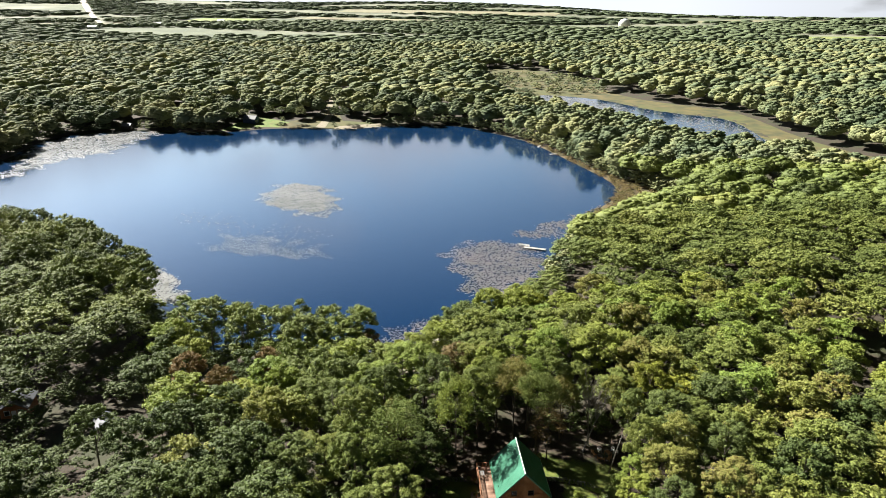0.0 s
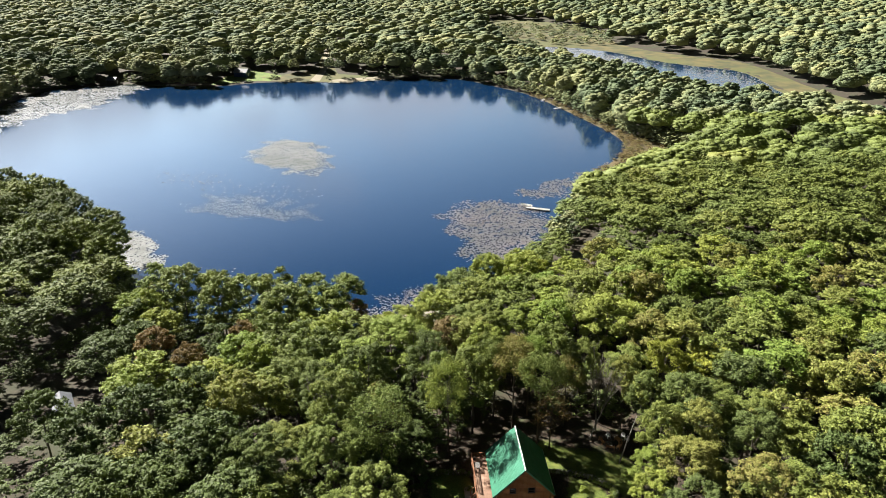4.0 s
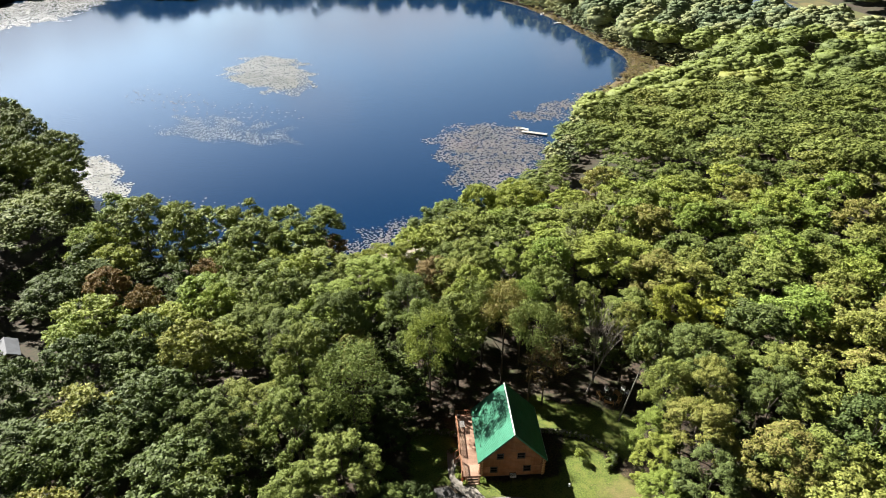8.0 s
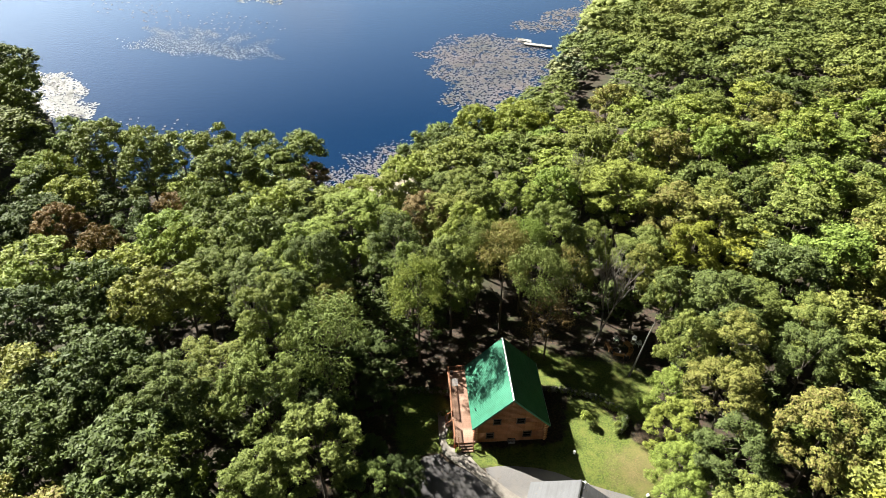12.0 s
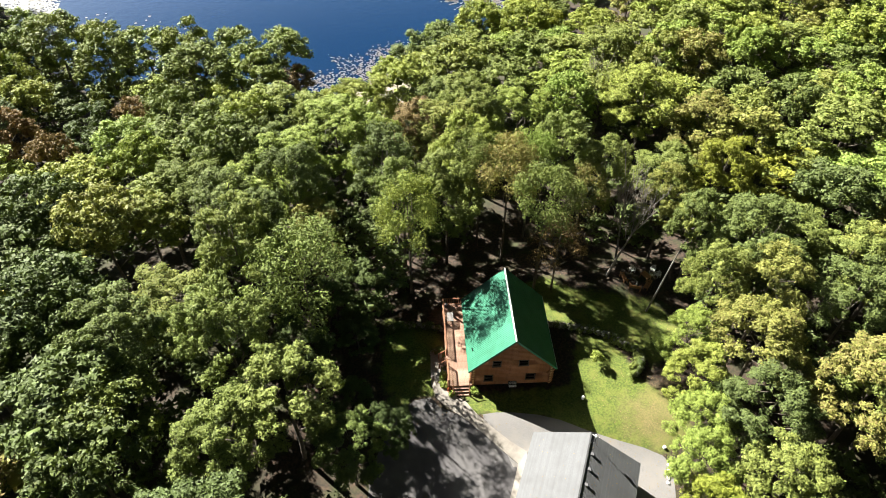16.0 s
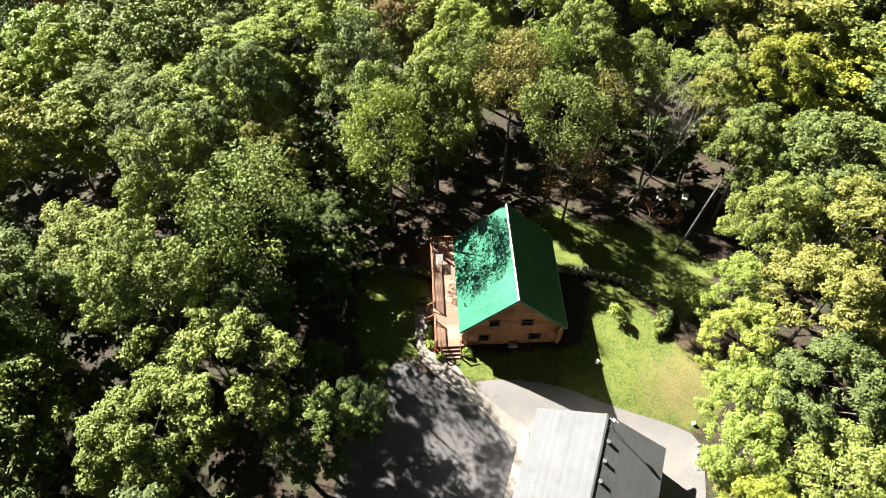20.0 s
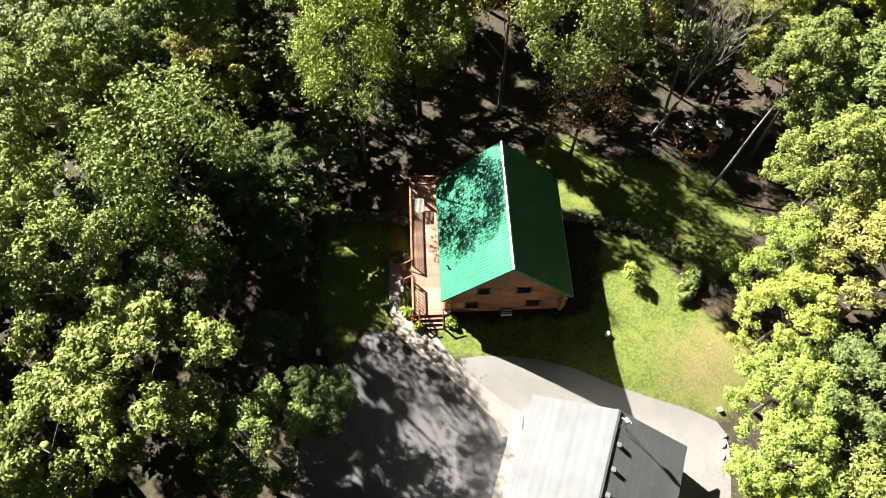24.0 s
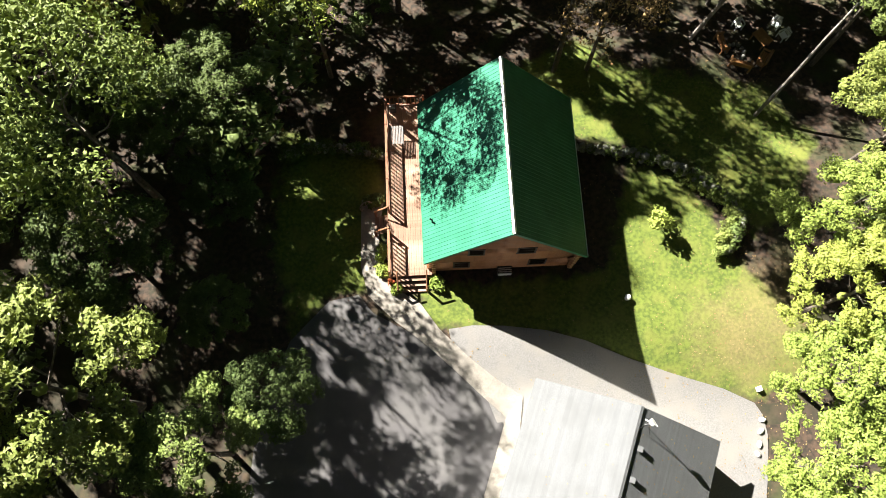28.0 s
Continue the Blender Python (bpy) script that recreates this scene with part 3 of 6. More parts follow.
for i in range(len(WALK_L) - 1):
    quad = [WALK_L[i], WALK_L[i + 1], WALK_R[i + 1], WALK_R[i]]
    cx, cyy = sum(q[0] for q in quad) / 4, sum(q[1] for q in quad) / 4
    top = [(cx + (x - cx) * 0.996, cyy + (y - cyy) * 0.996) for x, y in quad]
    vs = [(x, y, lz(x, y) + 0.15) for x, y in top] + [(x, y, lz(x, y) - 0.1) for x, y in top]
    link_mesh("slab", vs, [(0, 1, 2, 3), (4, 7, 6, 5), (0, 4, 5, 1), (1, 5, 6, 2), (2, 6, 7, 3), (3, 7, 4, 0)], M_CONCRETE, walkway)


# ---- trees ----
rng = np.random.default_rng(7)
bmi = bmesh.new()
bmesh.ops.create_icosphere(bmi, subdivisions=1, radius=1.0)
ICO_V = np.array([v.co[:] for v in bmi.verts])
ICO_F = np.array([[v.index for v in f.verts] for f in bmi.faces])
bmi.free()
OCTA_V = np.array([(1, 0, 0), (-0.5, 0.87, 0), (-0.5, -0.87, 0), (0, 0, 1), (0, 0, -1)], float)
OCTA_F = np.array([(0, 1, 3), (1, 2, 3), (2, 0, 3), (1, 0, 4), (2, 1, 4), (0, 2, 4)])


def puffs_of(h, r, rg, lobes=15, each=8, low=0.3, fill=0.62, loose=1.0):
    """The tufts of a crown: boughs set round a dome of height h and radius r, each carrying tufts on its outer and upper side.
    Rows of x, y, z, radius; the boughs' own inner masses come last, as a second array."""
    mid, half = h * (1 + low) / 2, h * (1 - low) / 2
    tufts, inner = [], []
    squash = rg.uniform(0.85, 1.12)
    for k in range(lobes):
        z = 0.98 - 1.3 * (k + 0.5) / lobes
        a = k * 2.399963 + rg.uniform(-0.45, 0.45)
        q = math.sqrt(max(0.0, 1 - z * z))
        lr = r * rg.uniform(0.25, 0.42) * math.sqrt(15 / lobes)
        s = rg.uniform(0.78, 1.08)
        c = np.array([math.cos(a) * q * (r - lr * 0.8) * s * squash, math.sin(a) * q * (r - lr * 0.8) * s / squash, mid + z * (half - lr * 0.55) * rg.uniform(0.86, 1.03)])
        out = np.array([math.cos(a) * q, math.sin(a) * q, 0.55 + 0.5 * z])
        inner.append((*c, lr * fill))
        for j in range(each):
            zz = 1 - 1.5 * (j + 0.5) / each
            b, w = j * 2.399963 + rg.uniform(0, 1.2), math.sqrt(max(0.0, 1 - zz * zz))
            d = np.array([math.cos(b) * w, math.sin(b) * w, zz]) + out * 0.35
            d /= np.linalg.norm(d)
            p = c + d * np.array([1, 1, 0.72]) * lr * rg.uniform(0.66, 0.9)
            tufts.append((*p, lr * rg.uniform(0.3, 0.46) * math.sqrt(8 / each) * loose))
    inner.append((0, 0, mid - half * 0.15, r * 0.6 * (fill - 0.2)))
    inner.append((0, 0, mid + half * 0.2, r * 0.5 * (fill - 0.2)))
    return np.array(tufts), np.array(inner)


def sprays(puffs, per, size, rg, leaflets=3, shell=(0.62, 1.12), dome=0.0):
    """Leaf sprays standing off the masses: each is a few pointed leaves, turned out from their tuft and, by dome, from the crown. Vertices (n, 3, 3)."""
    lo, hi = puffs[:, :3].min(0), puffs[:, :3].max(0)
    heart, reach = (lo + hi) / 2 - (0, 0, (hi[2] - lo[2]) * 0.2), np.maximum((hi - lo) / 2, 0.1)
    w = puffs[:, 3] ** 2
    count = np.maximum(2, (per * w / w.sum()).astype(int))
    c = np.repeat(puffs, count, 0)
    n = len(c)
    d = rg.normal(size=(n, 3))
    d[:, 2] += 0.35
    d /= np.linalg.norm(d, axis=1, keepdims=True)
    p = c[:, :3] + d * (c[:, 3] * rg.uniform(*shell, n))[:, None] * np.array([1, 1, 0.85])
    p, d = np.repeat(p, leaflets, 0), np.repeat(d, leaflets, 0)
    n = len(p)
    nrm = d * (1.0 - 0.5 * dome) + (p - heart) / reach * 1.1 * dome + rg.normal(size=(n, 3)) * (0.62 - 0.14 * dome) + np.array([0, 0, 0.42 - 0.2 * dome])
    nrm /= np.linalg.norm(nrm, axis=1, keepdims=True)
    t = np.cross(nrm, rg.normal(size=(n, 3)))
    t /= np.linalg.norm(t, axis=1, keepdims=True) + 1e-9
    b = np.cross(nrm, t)
    s = size * rg.uniform(0.6, 1.35, n)[:, None]
    base = p + t * s * rg.uniform(-0.3, 0.5, n)[:, None]
    w2 = rg.uniform(0.32, 0.5, n)[:, None]
    return np.stack([base - t * s * 0.15 + b * s * w2, base + t * s * 1.05 - nrm * s * 0.15, base - t * s * 0.1 - b * s * w2], 1)


def crown_arrays(crown, per, size, rg, leaflets=3, core=0.7, coarse=False, dome=0.0, round_tufts=False):
    """Vertices and triangles of a crown: lumpy inner masses and the leaf sprays on its tufts."""
    tufts, inner = crown
    vs, fs, k = [], [], 0
    for rows, fill, (iv, jf) in ((inner, 1.0, (ICO_V, ICO_F)), (tufts, core, (OCTA_V, OCTA_F))):
        if coarse and rows is inner:
            iv, jf = OCTA_V, OCTA_F
        if round_tufts:
            iv, jf = ICO_V, ICO_F
        for x, y, z, r in rows:
            j = iv * (r * fill * rg.uniform(0.8, 1.1, (len(iv), 1))) * np.array([1, 1, 0.78]) + (x, y, z)
            vs.append(j)
            fs.append(jf + k)
            k += len(iv)
    if per:
        q = sprays(tufts, per, size, rg, leaflets, dome=dome)
        m = len(q)
        vs.append(q.reshape(-1, 3))
        fs.append(k + np.arange(m * 3).reshape(m, 3))
    return np.concatenate(vs), np.concatenate(fs)


def tri_mesh(name, v, f, material, tint=None):
    me = bpy.data.meshes.new(name)
    me.vertices.add(len(v))
    me.vertices.foreach_set("co", np.asarray(v, np.float32).ravel())
    me.loops.add(len(f) * 3)
    me.loops.foreach_set("vertex_index", np.asarray(f, np.int32).ravel())
    me.polygons.add(len(f))
    me.polygons.foreach_set("loop_start", np.arange(0, len(f) * 3, 3, dtype=np.int32))
    me.materials.append(material)
    if tint is not None:
        me.attributes.new("tint", "FLOAT", "FACE").data.foreach_set("value", np.asarray(tint, np.float32))
    me.polygons.foreach_set("use_smooth", [True] * len(f))
    me.update(calc_edges=True)
    return me


def limb_mesh(name, h, rg, material, r0=0.2, spread=2.2, limbs=6, lean=(0, 0), bare=False):
    """A tapered trunk with limbs; a bare one forks into twigs."""
    bm = bmesh.new()
    pts = [Vector((lean[0] * s, lean[1] * s, h * 0.8 * s)) + Vector((rg.uniform(-0.2, 0.2), rg.uniform(-0.2, 0.2), 0)) * s for s in (0, 0.25, 0.5, 0.75, 1.0)]
    pts[0].z = -0.5
    for i in range(4):
        rod(bm, pts[i], pts[i + 1], r0 * (1 - i * 0.2), r0 * (0.8 - i * 0.2), 7)
    for k in range(limbs):
        s = rg.uniform(0.35, 0.92)
        i = min(3, int(s * 4))
        a = pts[i].lerp(pts[i + 1], s * 4 - i)
        w = k * 2.4 + rg.uniform(-0.4, 0.4)
        e = a + Vector((math.cos(w) * spread * rg.uniform(0.6, 1.0), math.sin(w) * spread * rg.uniform(0.6, 1.0), rg.uniform(2.2, 4.6) if bare else rg.uniform(0.9, 2.8)))
        rod(bm, a, e, r0 * 0.42 * (1.2 - s), r0 * 0.16, 5)
        for _ in range(6 if bare else 1):
            f = a.lerp(e, rg.uniform(0.35, 0.95))
            g = f + Vector((rg.uniform(-1, 1) * spread * 0.45, rg.uniform(-1, 1) * spread * 0.45, rg.uniform(0.5, 1.8) + (0.8 if bare else 0)))
            rod(bm, f, g, r0 * 0.16, r0 * 0.05, 4)
            if bare:
                for _ in range(2):
                    f2 = f.lerp(g, rg.uniform(0.3, 0.9))
                    rod(bm, f2, f2 + Vector((rg.uniform(-0.7, 0.7), rg.uniform(-0.7, 0.7), rg.uniform(0.3, 1.1))), r0 * 0.08, r0 * 0.03, 3)
    me = bpy.data.meshes.new(name)
    bm.to_mesh(me)
    bm.free()
    me.materials.append(material)
    return me


rgt = np.random.default_rng(11)
TREE_H = 15.0
CROWNS, CROWNS_MID, TRUNKS = [], [], []
for k in range(7):
    pf = puffs_of(TREE_H, 3.9, rgt, 21, 7, 0.0 if k > 4 else rgt.uniform(0.12, 0.3), 0.36, 0.98)
    CROWNS.append(tri_mesh("crown", *crown_arrays(pf, 10500, 0.125, rgt, 3, 0.34, False, 0.1), M_LEAF))
    pf = puffs_of(TREE_H, 3.9, rgt, 22, 7, 0.05 if k > 4 else rgt.uniform(0.28, 0.44), 0.5, 0.92)
    CROWNS_MID.append(tri_mesh("crown", *crown_arrays(pf, 6400, 0.225, rgt, 1, 0.5, False, 0.0), M_LEAF))
    TRUNKS.append(limb_mesh("trunk", TREE_H, rgt, M_BARK))
# open crowns high on a bare trunk, and thin ones that let the light through
HIGH = [tri_mesh("crown", *crown_arrays(puffs_of(TREE_H, 3.9, rgt, 17, 6, 0.55, 0.25, 1.5), 5600, 0.13, rgt, 3, 0.1), M_LEAF) for _ in range(3)]
OPEN = [tri_mesh("crown", *crown_arrays(puffs_of(TREE_H, 3.9, rgt, 20, 6, 0.25, 0.24, 1.6), 5200, 0.125, rgt, 3, 0.1), M_LEAF) for _ in range(2)]
THIN = [tri_mesh("crown", *crown_arrays(puffs_of(TREE_H, 3.9, rgt, 20, 5, 0.25, 0.22, 1.6), 2100, 0.13, rgt, 3, 0.1), M_LEAF) for _ in range(2)]


def tree(x, y, h=15.0, r=3.9, kind=0, near=True, leaf=None, label="", turn=0.0, name="tree", group="trees of the wood"):
    """A broadleaf tree that stands on the ground."""
    t = thing(name, pose(x, y, lz(x, y), 0, 0, turn), label or "broadleaf tree with a full green crown in woodland", "tree", group)
    sx, sz = r / 3.9, h / TREE_H
    tr = new("trunk", TRUNKS[kind % 7])
    cr = new("crown", HIGH[kind % 3] if "bare" in label else THIN[kind % 2] if "thin" in label else OPEN[kind % 2] if "open crown" in label else (CROWNS if near else CROWNS_MID)[kind % 7])
    for o in (tr, cr):
        o.parent = t
        o.scale = (sx, sx, sz)
    if leaf:
        cr.material_slots[0].link = "OBJECT"
        cr.material_slots[0].material = leaf
    return t


# trees that stand out round the yard
YARD_TREES = [
    # x, y, height, crown radius, leaf, label
    (-20.5, -6.5, 15.5, 5.0, M_COOL, "tall green broadleaf tree beside the driveway"),
    (-15.5, -9.3, 10.5, 3.4, M_COOL, "green broadleaf tree overhanging the driveway"),
    (-25.5, -9.8, 14, 4.2, M_COOL, "green broadleaf tree at the wood's edge"),
    (-12.2, -6.6, 8, 2.4, M_DARK, "small dark leafy tree at the driveway's edge"),
    (-27.0, 9.5, 18, 4.6, None, "green broadleaf tree with a full crown"),
    (-20.0, 5.4, 18, 4.8, M_COOL, "green broadleaf tree with an open crown"),
    (-20.0, 15.5, 13, 3.2, None, "green broadleaf tree in the wood behind the deck"),
    (-9.9, 13.4, 17, 3.4, M_BRIGHT, "tall light green tree with an open crown behind the deck"),
    (-5.5, 18.5, 17, 4.4, None, "tall green tree behind the cabin"),
    (-22.5, 20.5, 17, 4.2, None, "green broadleaf tree behind the deck"),
    (4.6, 23.5, 16, 3.2, M_BRIGHT, "tall light green tree with a bare lower trunk"),
    (-2.5, 24.5, 18, 4.6, M_BRIGHT, "tall light green tree behind the cabin"),
    (6.4, 13.2, 11, 3.0, M_BROWN, "thin tree with browning leaves behind the cabin"),
    (10.2, 19.8, 14, 3.0, None, "thin green tree at the back of the yard"),
    (-1.5, 22.0, 17, 3.4, None, "tall green tree behind the cabin with a bare trunk"),
    (1.2, 18.6, 18, 3.6, None, "tall green tree behind the cabin with a bare lower trunk"),
    (8.5, 25.5, 17, 4.2, M_COOL, "tall green tree at the back of the yard"),
    (13.5, 24.0, 15, 3.8, None, "green tree at the back of the yard"),
    (21.5, 13.5, 15, 3.5, None, "green tree beside the fire pit"),
    (20.8, 5.5, 14, 3.6, None, "yellow-green tree at the lawn's edge"),
    (17.7, 1.4, 9, 3.0, M_BRIGHT, "light green bushy tree at the lawn's edge"),
    (17.2, -3.0, 9, 3.2, M_BRIGHT, "light yellow-green bushy tree at the lawn's edge"),
    (16.4, -7.4, 9, 3.2, M_BRIGHT, "light yellow-green bushy tree at the lawn's edge"),
    (15.2, -11.4, 9, 3.2, M_BRIGHT, "light yellow-green bushy tree beside the gravel pad"),
    (14.4, -15.8, 9.5, 3.0, M_YELLOW, "yellowing tree beside the garage"),
    # next three stand in shade, which their dark leaf colour imitates
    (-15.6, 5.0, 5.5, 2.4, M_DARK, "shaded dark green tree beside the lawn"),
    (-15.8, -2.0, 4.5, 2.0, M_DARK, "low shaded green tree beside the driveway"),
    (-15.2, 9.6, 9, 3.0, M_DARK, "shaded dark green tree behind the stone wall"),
    (-26.3, -0.8, 18, 4.6, M_COOL, "green broadleaf tree beside the driveway"),
    (-10.5, 18.5, 16, 4.0, M_COOL, "green broadleaf tree behind the deck"),
    (22.3, -2.0, 13, 4.4, None, "green broadleaf tree at the wood's edge"),
    (25.0, 3.5, 15, 4.2, None, "green broadleaf tree in the wood"),
    (21.3, -8.5, 12.5, 4.3, None, "green broadleaf tree at the wood's edge"),
    (20.4, -14.6, 12, 4.2, None, "green broadleaf tree at the wood's edge"),
    (19.5, -20.5, 12, 4.2, None, "green broadleaf tree at the wood's edge"),
    # next four likewise carry the wood's shade in their leaf colour
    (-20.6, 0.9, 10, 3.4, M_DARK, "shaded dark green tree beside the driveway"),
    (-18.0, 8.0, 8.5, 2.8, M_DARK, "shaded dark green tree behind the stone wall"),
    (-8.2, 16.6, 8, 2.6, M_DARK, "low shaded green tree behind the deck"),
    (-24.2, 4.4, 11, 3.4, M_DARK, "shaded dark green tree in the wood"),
    (-25.5, 13.2, 16, 4.2, None, "green broadleaf tree in the wood"),
    (-12.6, 24.6, 17, 4.5, None, "green broadleaf tree in the wood behind the deck"),
    (28.0, 23.5, 16, 4.2, M_YELLOW, "tall tree turning yellow in the wood"),
    (20.0, 19.5, 15, 3.2, None, "green tree in the wood"),
    (-55.5, 34.0, 14, 3.3, M_BROWN, "tree with reddish brown autumn leaves"),
    (-63.0, 38.5, 15, 4.0, M_BROWN, "tree with browning autumn leaves"),
    (-48.0, 44.0, 14, 3.4, M_BROWN, "tree with browning autumn leaves"),
    (20.0, 64.0, 9, 2.2, M_RED, "small tree with red autumn leaves near the shore"),
    (-4.0, 70.5, 13, 3.2, M_BRIGHT, "light green tree near the shore"),
    (15.5, 69.5, 14, 3.5, M_YELLOW, "tree with yellowing leaves near the shore"),
    (-27.5, 59.0, 11, 3.4, M_BROWN, "dark tree with reddish brown leaves at the shore"),
    (-20.0, 49.0, 11, 3.5, M_BRIGHT, "light green tree near the shore"),
    (-42.0, 30.0, 15, 4.0, M_BRIGHT, "light green tree in the wood"),
    (12.0, 40.0, 15, 4.0, M_BRIGHT, "light green tree in the wood"),
]
for k, (x, y) in enumerate(((-29.5, 61.5), (-36.5, 60.5), (-44, 61.5), (-51, 63), (-58, 64), (-65.5, 65), (-33, 55), (-41, 55), (-55, 57), (-72, 71))):
    YARD_TREES.append((x, y, 16.0 + k % 3, 5.2 + 0.5 * (k % 2), None if k % 3 else M_COOL, "tall broadleaf tree on the near shore of the lake"))
YARD_TREES += [(-77.5, 76.0, 9, 3.2, None, "broadleaf tree on the near shore of the lake"), (-84.0, 81.0, 7.5, 3.0, M_COOL, "small broadleaf tree on the near shore of the lake")]
BARE = [(13.4, 15.4, 13, (5.0, 3.0)), (15.5, 18.5, 14, (1.5, 1.5)), (-11.0, 20.5, 15, (0.5, 1)), (-29, 13.0, 15, (0, 1)), (18, 47, 14, (0.5, 0.5))]
for k, (x, y, h, r, leaf, lab) in enumerate(YARD_TREES):
    tree(x, y, h, r, (5 + k % 2) if h < 10.5 else k, y < 26, leaf, lab, turn=(k * 67) % 360)
for k, (x, y, h, lean) in enumerate(BARE):
    t = thing("bare_tree", pose(x, y, lz(x, y), 0, 0, k * 50), "leafless pale grey tree with forked branches", "tree", "trees of the wood")
    o = new("trunk", limb_mesh("trunk", h, rgt, M_DEADWOOD, 0.16, 2.0, 13, lean, True))
    o.parent = t
t = thing("leaning_tree", pose(16.7, 9.6, lz(16.7, 9.6)), "thin pale trunk leaning over the lawn's edge", "tree", "trees of the wood")
o = new("trunk", limb_mesh("trunk", 13, rgt, M_DEADWOOD, 0.14, 1.0, 2, (5.0, 4.5)))
o.parent = t
cr = new("crown", CROWNS_MID[2])
cr.parent, cr.location, cr.scale = t, (5.0, 4.5, 2), (0.7, 0.7, 0.75)
tree(4.3, 13.2, 17.5, 3.6, 3, True, None, "tall tree with a dark bare trunk beside the cabin")

# the wood: the nearest trees singly, the rest as one mass
FAR_LOTS = [(-214, 386), (-196, 384), (-196, 398), (-214, 400)]


def seen(x, y, pad=0.0):
    """Whether a place lies in the wedge of land that the flight looks over."""
    dx, dy = x + 18.6, y + 87.2
    a = np.arctan2(dx, dy)
    d = np.hypot(dx, dy)
    w = pad / np.maximum(d, 1)
    return (a > radians(-31.5) - w) & (a < radians(38.5) + w)


def scatter(xr, yr, gap, seed):
    """Jittered places on a staggered grid."""
    g = np.random.default_rng(seed)
    xs, ys = np.meshgrid(np.arange(xr[0], xr[1], gap), np.arange(yr[0], yr[1], gap * 0.9))
    xs = xs + (np.arange(xs.shape[0]) % 2)[:, None] * gap / 2
    xs, ys = xs + g.uniform(-0.42, 0.42, xs.shape) * gap, ys + g.uniform(-0.42, 0.42, xs.shape) * gap
    return xs.ravel(), ys.ravel()


def wooded(x, y, edge=3.0):
    ok = (to_poly(x, y, LAKE_R) > edge) & (to_poly(x, y, POND_R) > 4) & (to_poly(x, y, MARSH_R) > 0) & (to_poly(x, y, rounded(MARSH_SHORE, 1)) > 0)
    ok &= (to_poly(x, y, YARD) > 1.6) & (to_poly(x, y, FAR_YARD) > 0) & (to_poly(x, y, CUT) > 2) & (to_poly(x, y, FAR_LOTS) > 0)
    ok &= ~((x > 14) & (x < 75) & (y > 98) & (y < 175) & (to_poly(x, y, LAKE_R) < 8))      # open right-hand shore
    thin = (x < -57) & (y < 50) & (np.sin(x * 12.9898 + y * 78.233) > 0.75)                     # gappy stand round the shed
    return ok & ~thin & ~((x > -26) & (x < -9) & (y > 52) & (y < 80))


taken = np.array([(q[0], q[1], q[3]) for q in YARD_TREES] + [(4.3, 13.2, 2), (16, 17.5, 3), (-15.0, 14.0, 4.5)])
x, y = scatter((-75, 75), (-26, 78), 7.6, 3)
ok = wooded(x, y) & seen(x, y, 26) & (np.hypot(x, y) > 10)
x, y = x[ok], y[ok]
clear = (np.hypot(x[:, None] - taken[:, 0], y[:, None] - taken[:, 1]) > taken[:, 2] + 1.2).all(1)
x, y = x[clear], y[clear]
order = np.argsort(np.hypot(x - 0, y - 8))
x, y = x[order], y[order]
gr = np.random.default_rng(21)
NEAR_N, SINGLE_N = 26, 200
reach = float(np.hypot(x[SINGLE_N - 1], y[SINGLE_N - 1] - 8))
xw, yw = scatter((-190, 200), (-26, 132), 9.6, 4)
ok = wooded(xw, yw) & seen(xw, yw, 26) & (np.hypot(xw, yw - 8) > reach + 2)
xw, yw = xw[ok], yw[ok]
clear = (np.hypot(xw[:, None] - taken[:, 0], yw[:, None] - taken[:, 1]) > taken[:, 2] + 1.2).all(1)
xw, yw = np.append(xw[clear], (42, 46.5, 38, 84)), np.append(yw[clear], (88, 95, 81, 50))


def stand_leaf(x, y, g):
    """Dark leaves more often to the west and south, light green ones to the north, a few trees turning brown or yellow.
    """
    u = g.uniform()
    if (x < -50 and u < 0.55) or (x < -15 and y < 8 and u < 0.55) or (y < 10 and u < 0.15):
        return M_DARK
    if u > 0.97:
        return M_BROWN if x < 5 else M_YELLOW
    return M_BRIGHT if u > 0.6 and y > 18 else None


for k in range(min(SINGLE_N, len(x))):
    h, r = gr.uniform(12.5, 16.5), gr.uniform(4.2, 6.0)
    tree(float(x[k]), float(y[k]), h, r, int(gr.integers(0, 7)), k < NEAR_N, stand_leaf(float(x[k]), float(y[k]), gr), turn=float(gr.uniform(0, 360)))

# understorey where the canopy leaves gaps
full = np.concatenate([taken, np.stack([x[:SINGLE_N], y[:SINGLE_N], np.full(min(SINGLE_N, len(x)), 4.6)], 1), np.stack([xw, yw, np.full(len(xw), 6.2)], 1)])
ux, uy = scatter((-115, 62), (-24, 66), 3.4, 44)
ok = wooded(ux, uy) & seen(ux, uy, 12) & (np.hypot(ux + 16.5, uy - 0.5) > 6.5)
ok &= (np.hypot(ux[:, None] - full[:, 0], uy[:, None] - full[:, 1]) > full[:, 2] * 0.66).all(1)
ux, uy = ux[ok], uy[ok]
kept = []
for k in range(len(ux)):
    if all((ux[k] - a) ** 2 + (uy[k] - b) ** 2 > 7.5 for a, b in kept):
        kept.append((float(ux[k]), float(uy[k])))


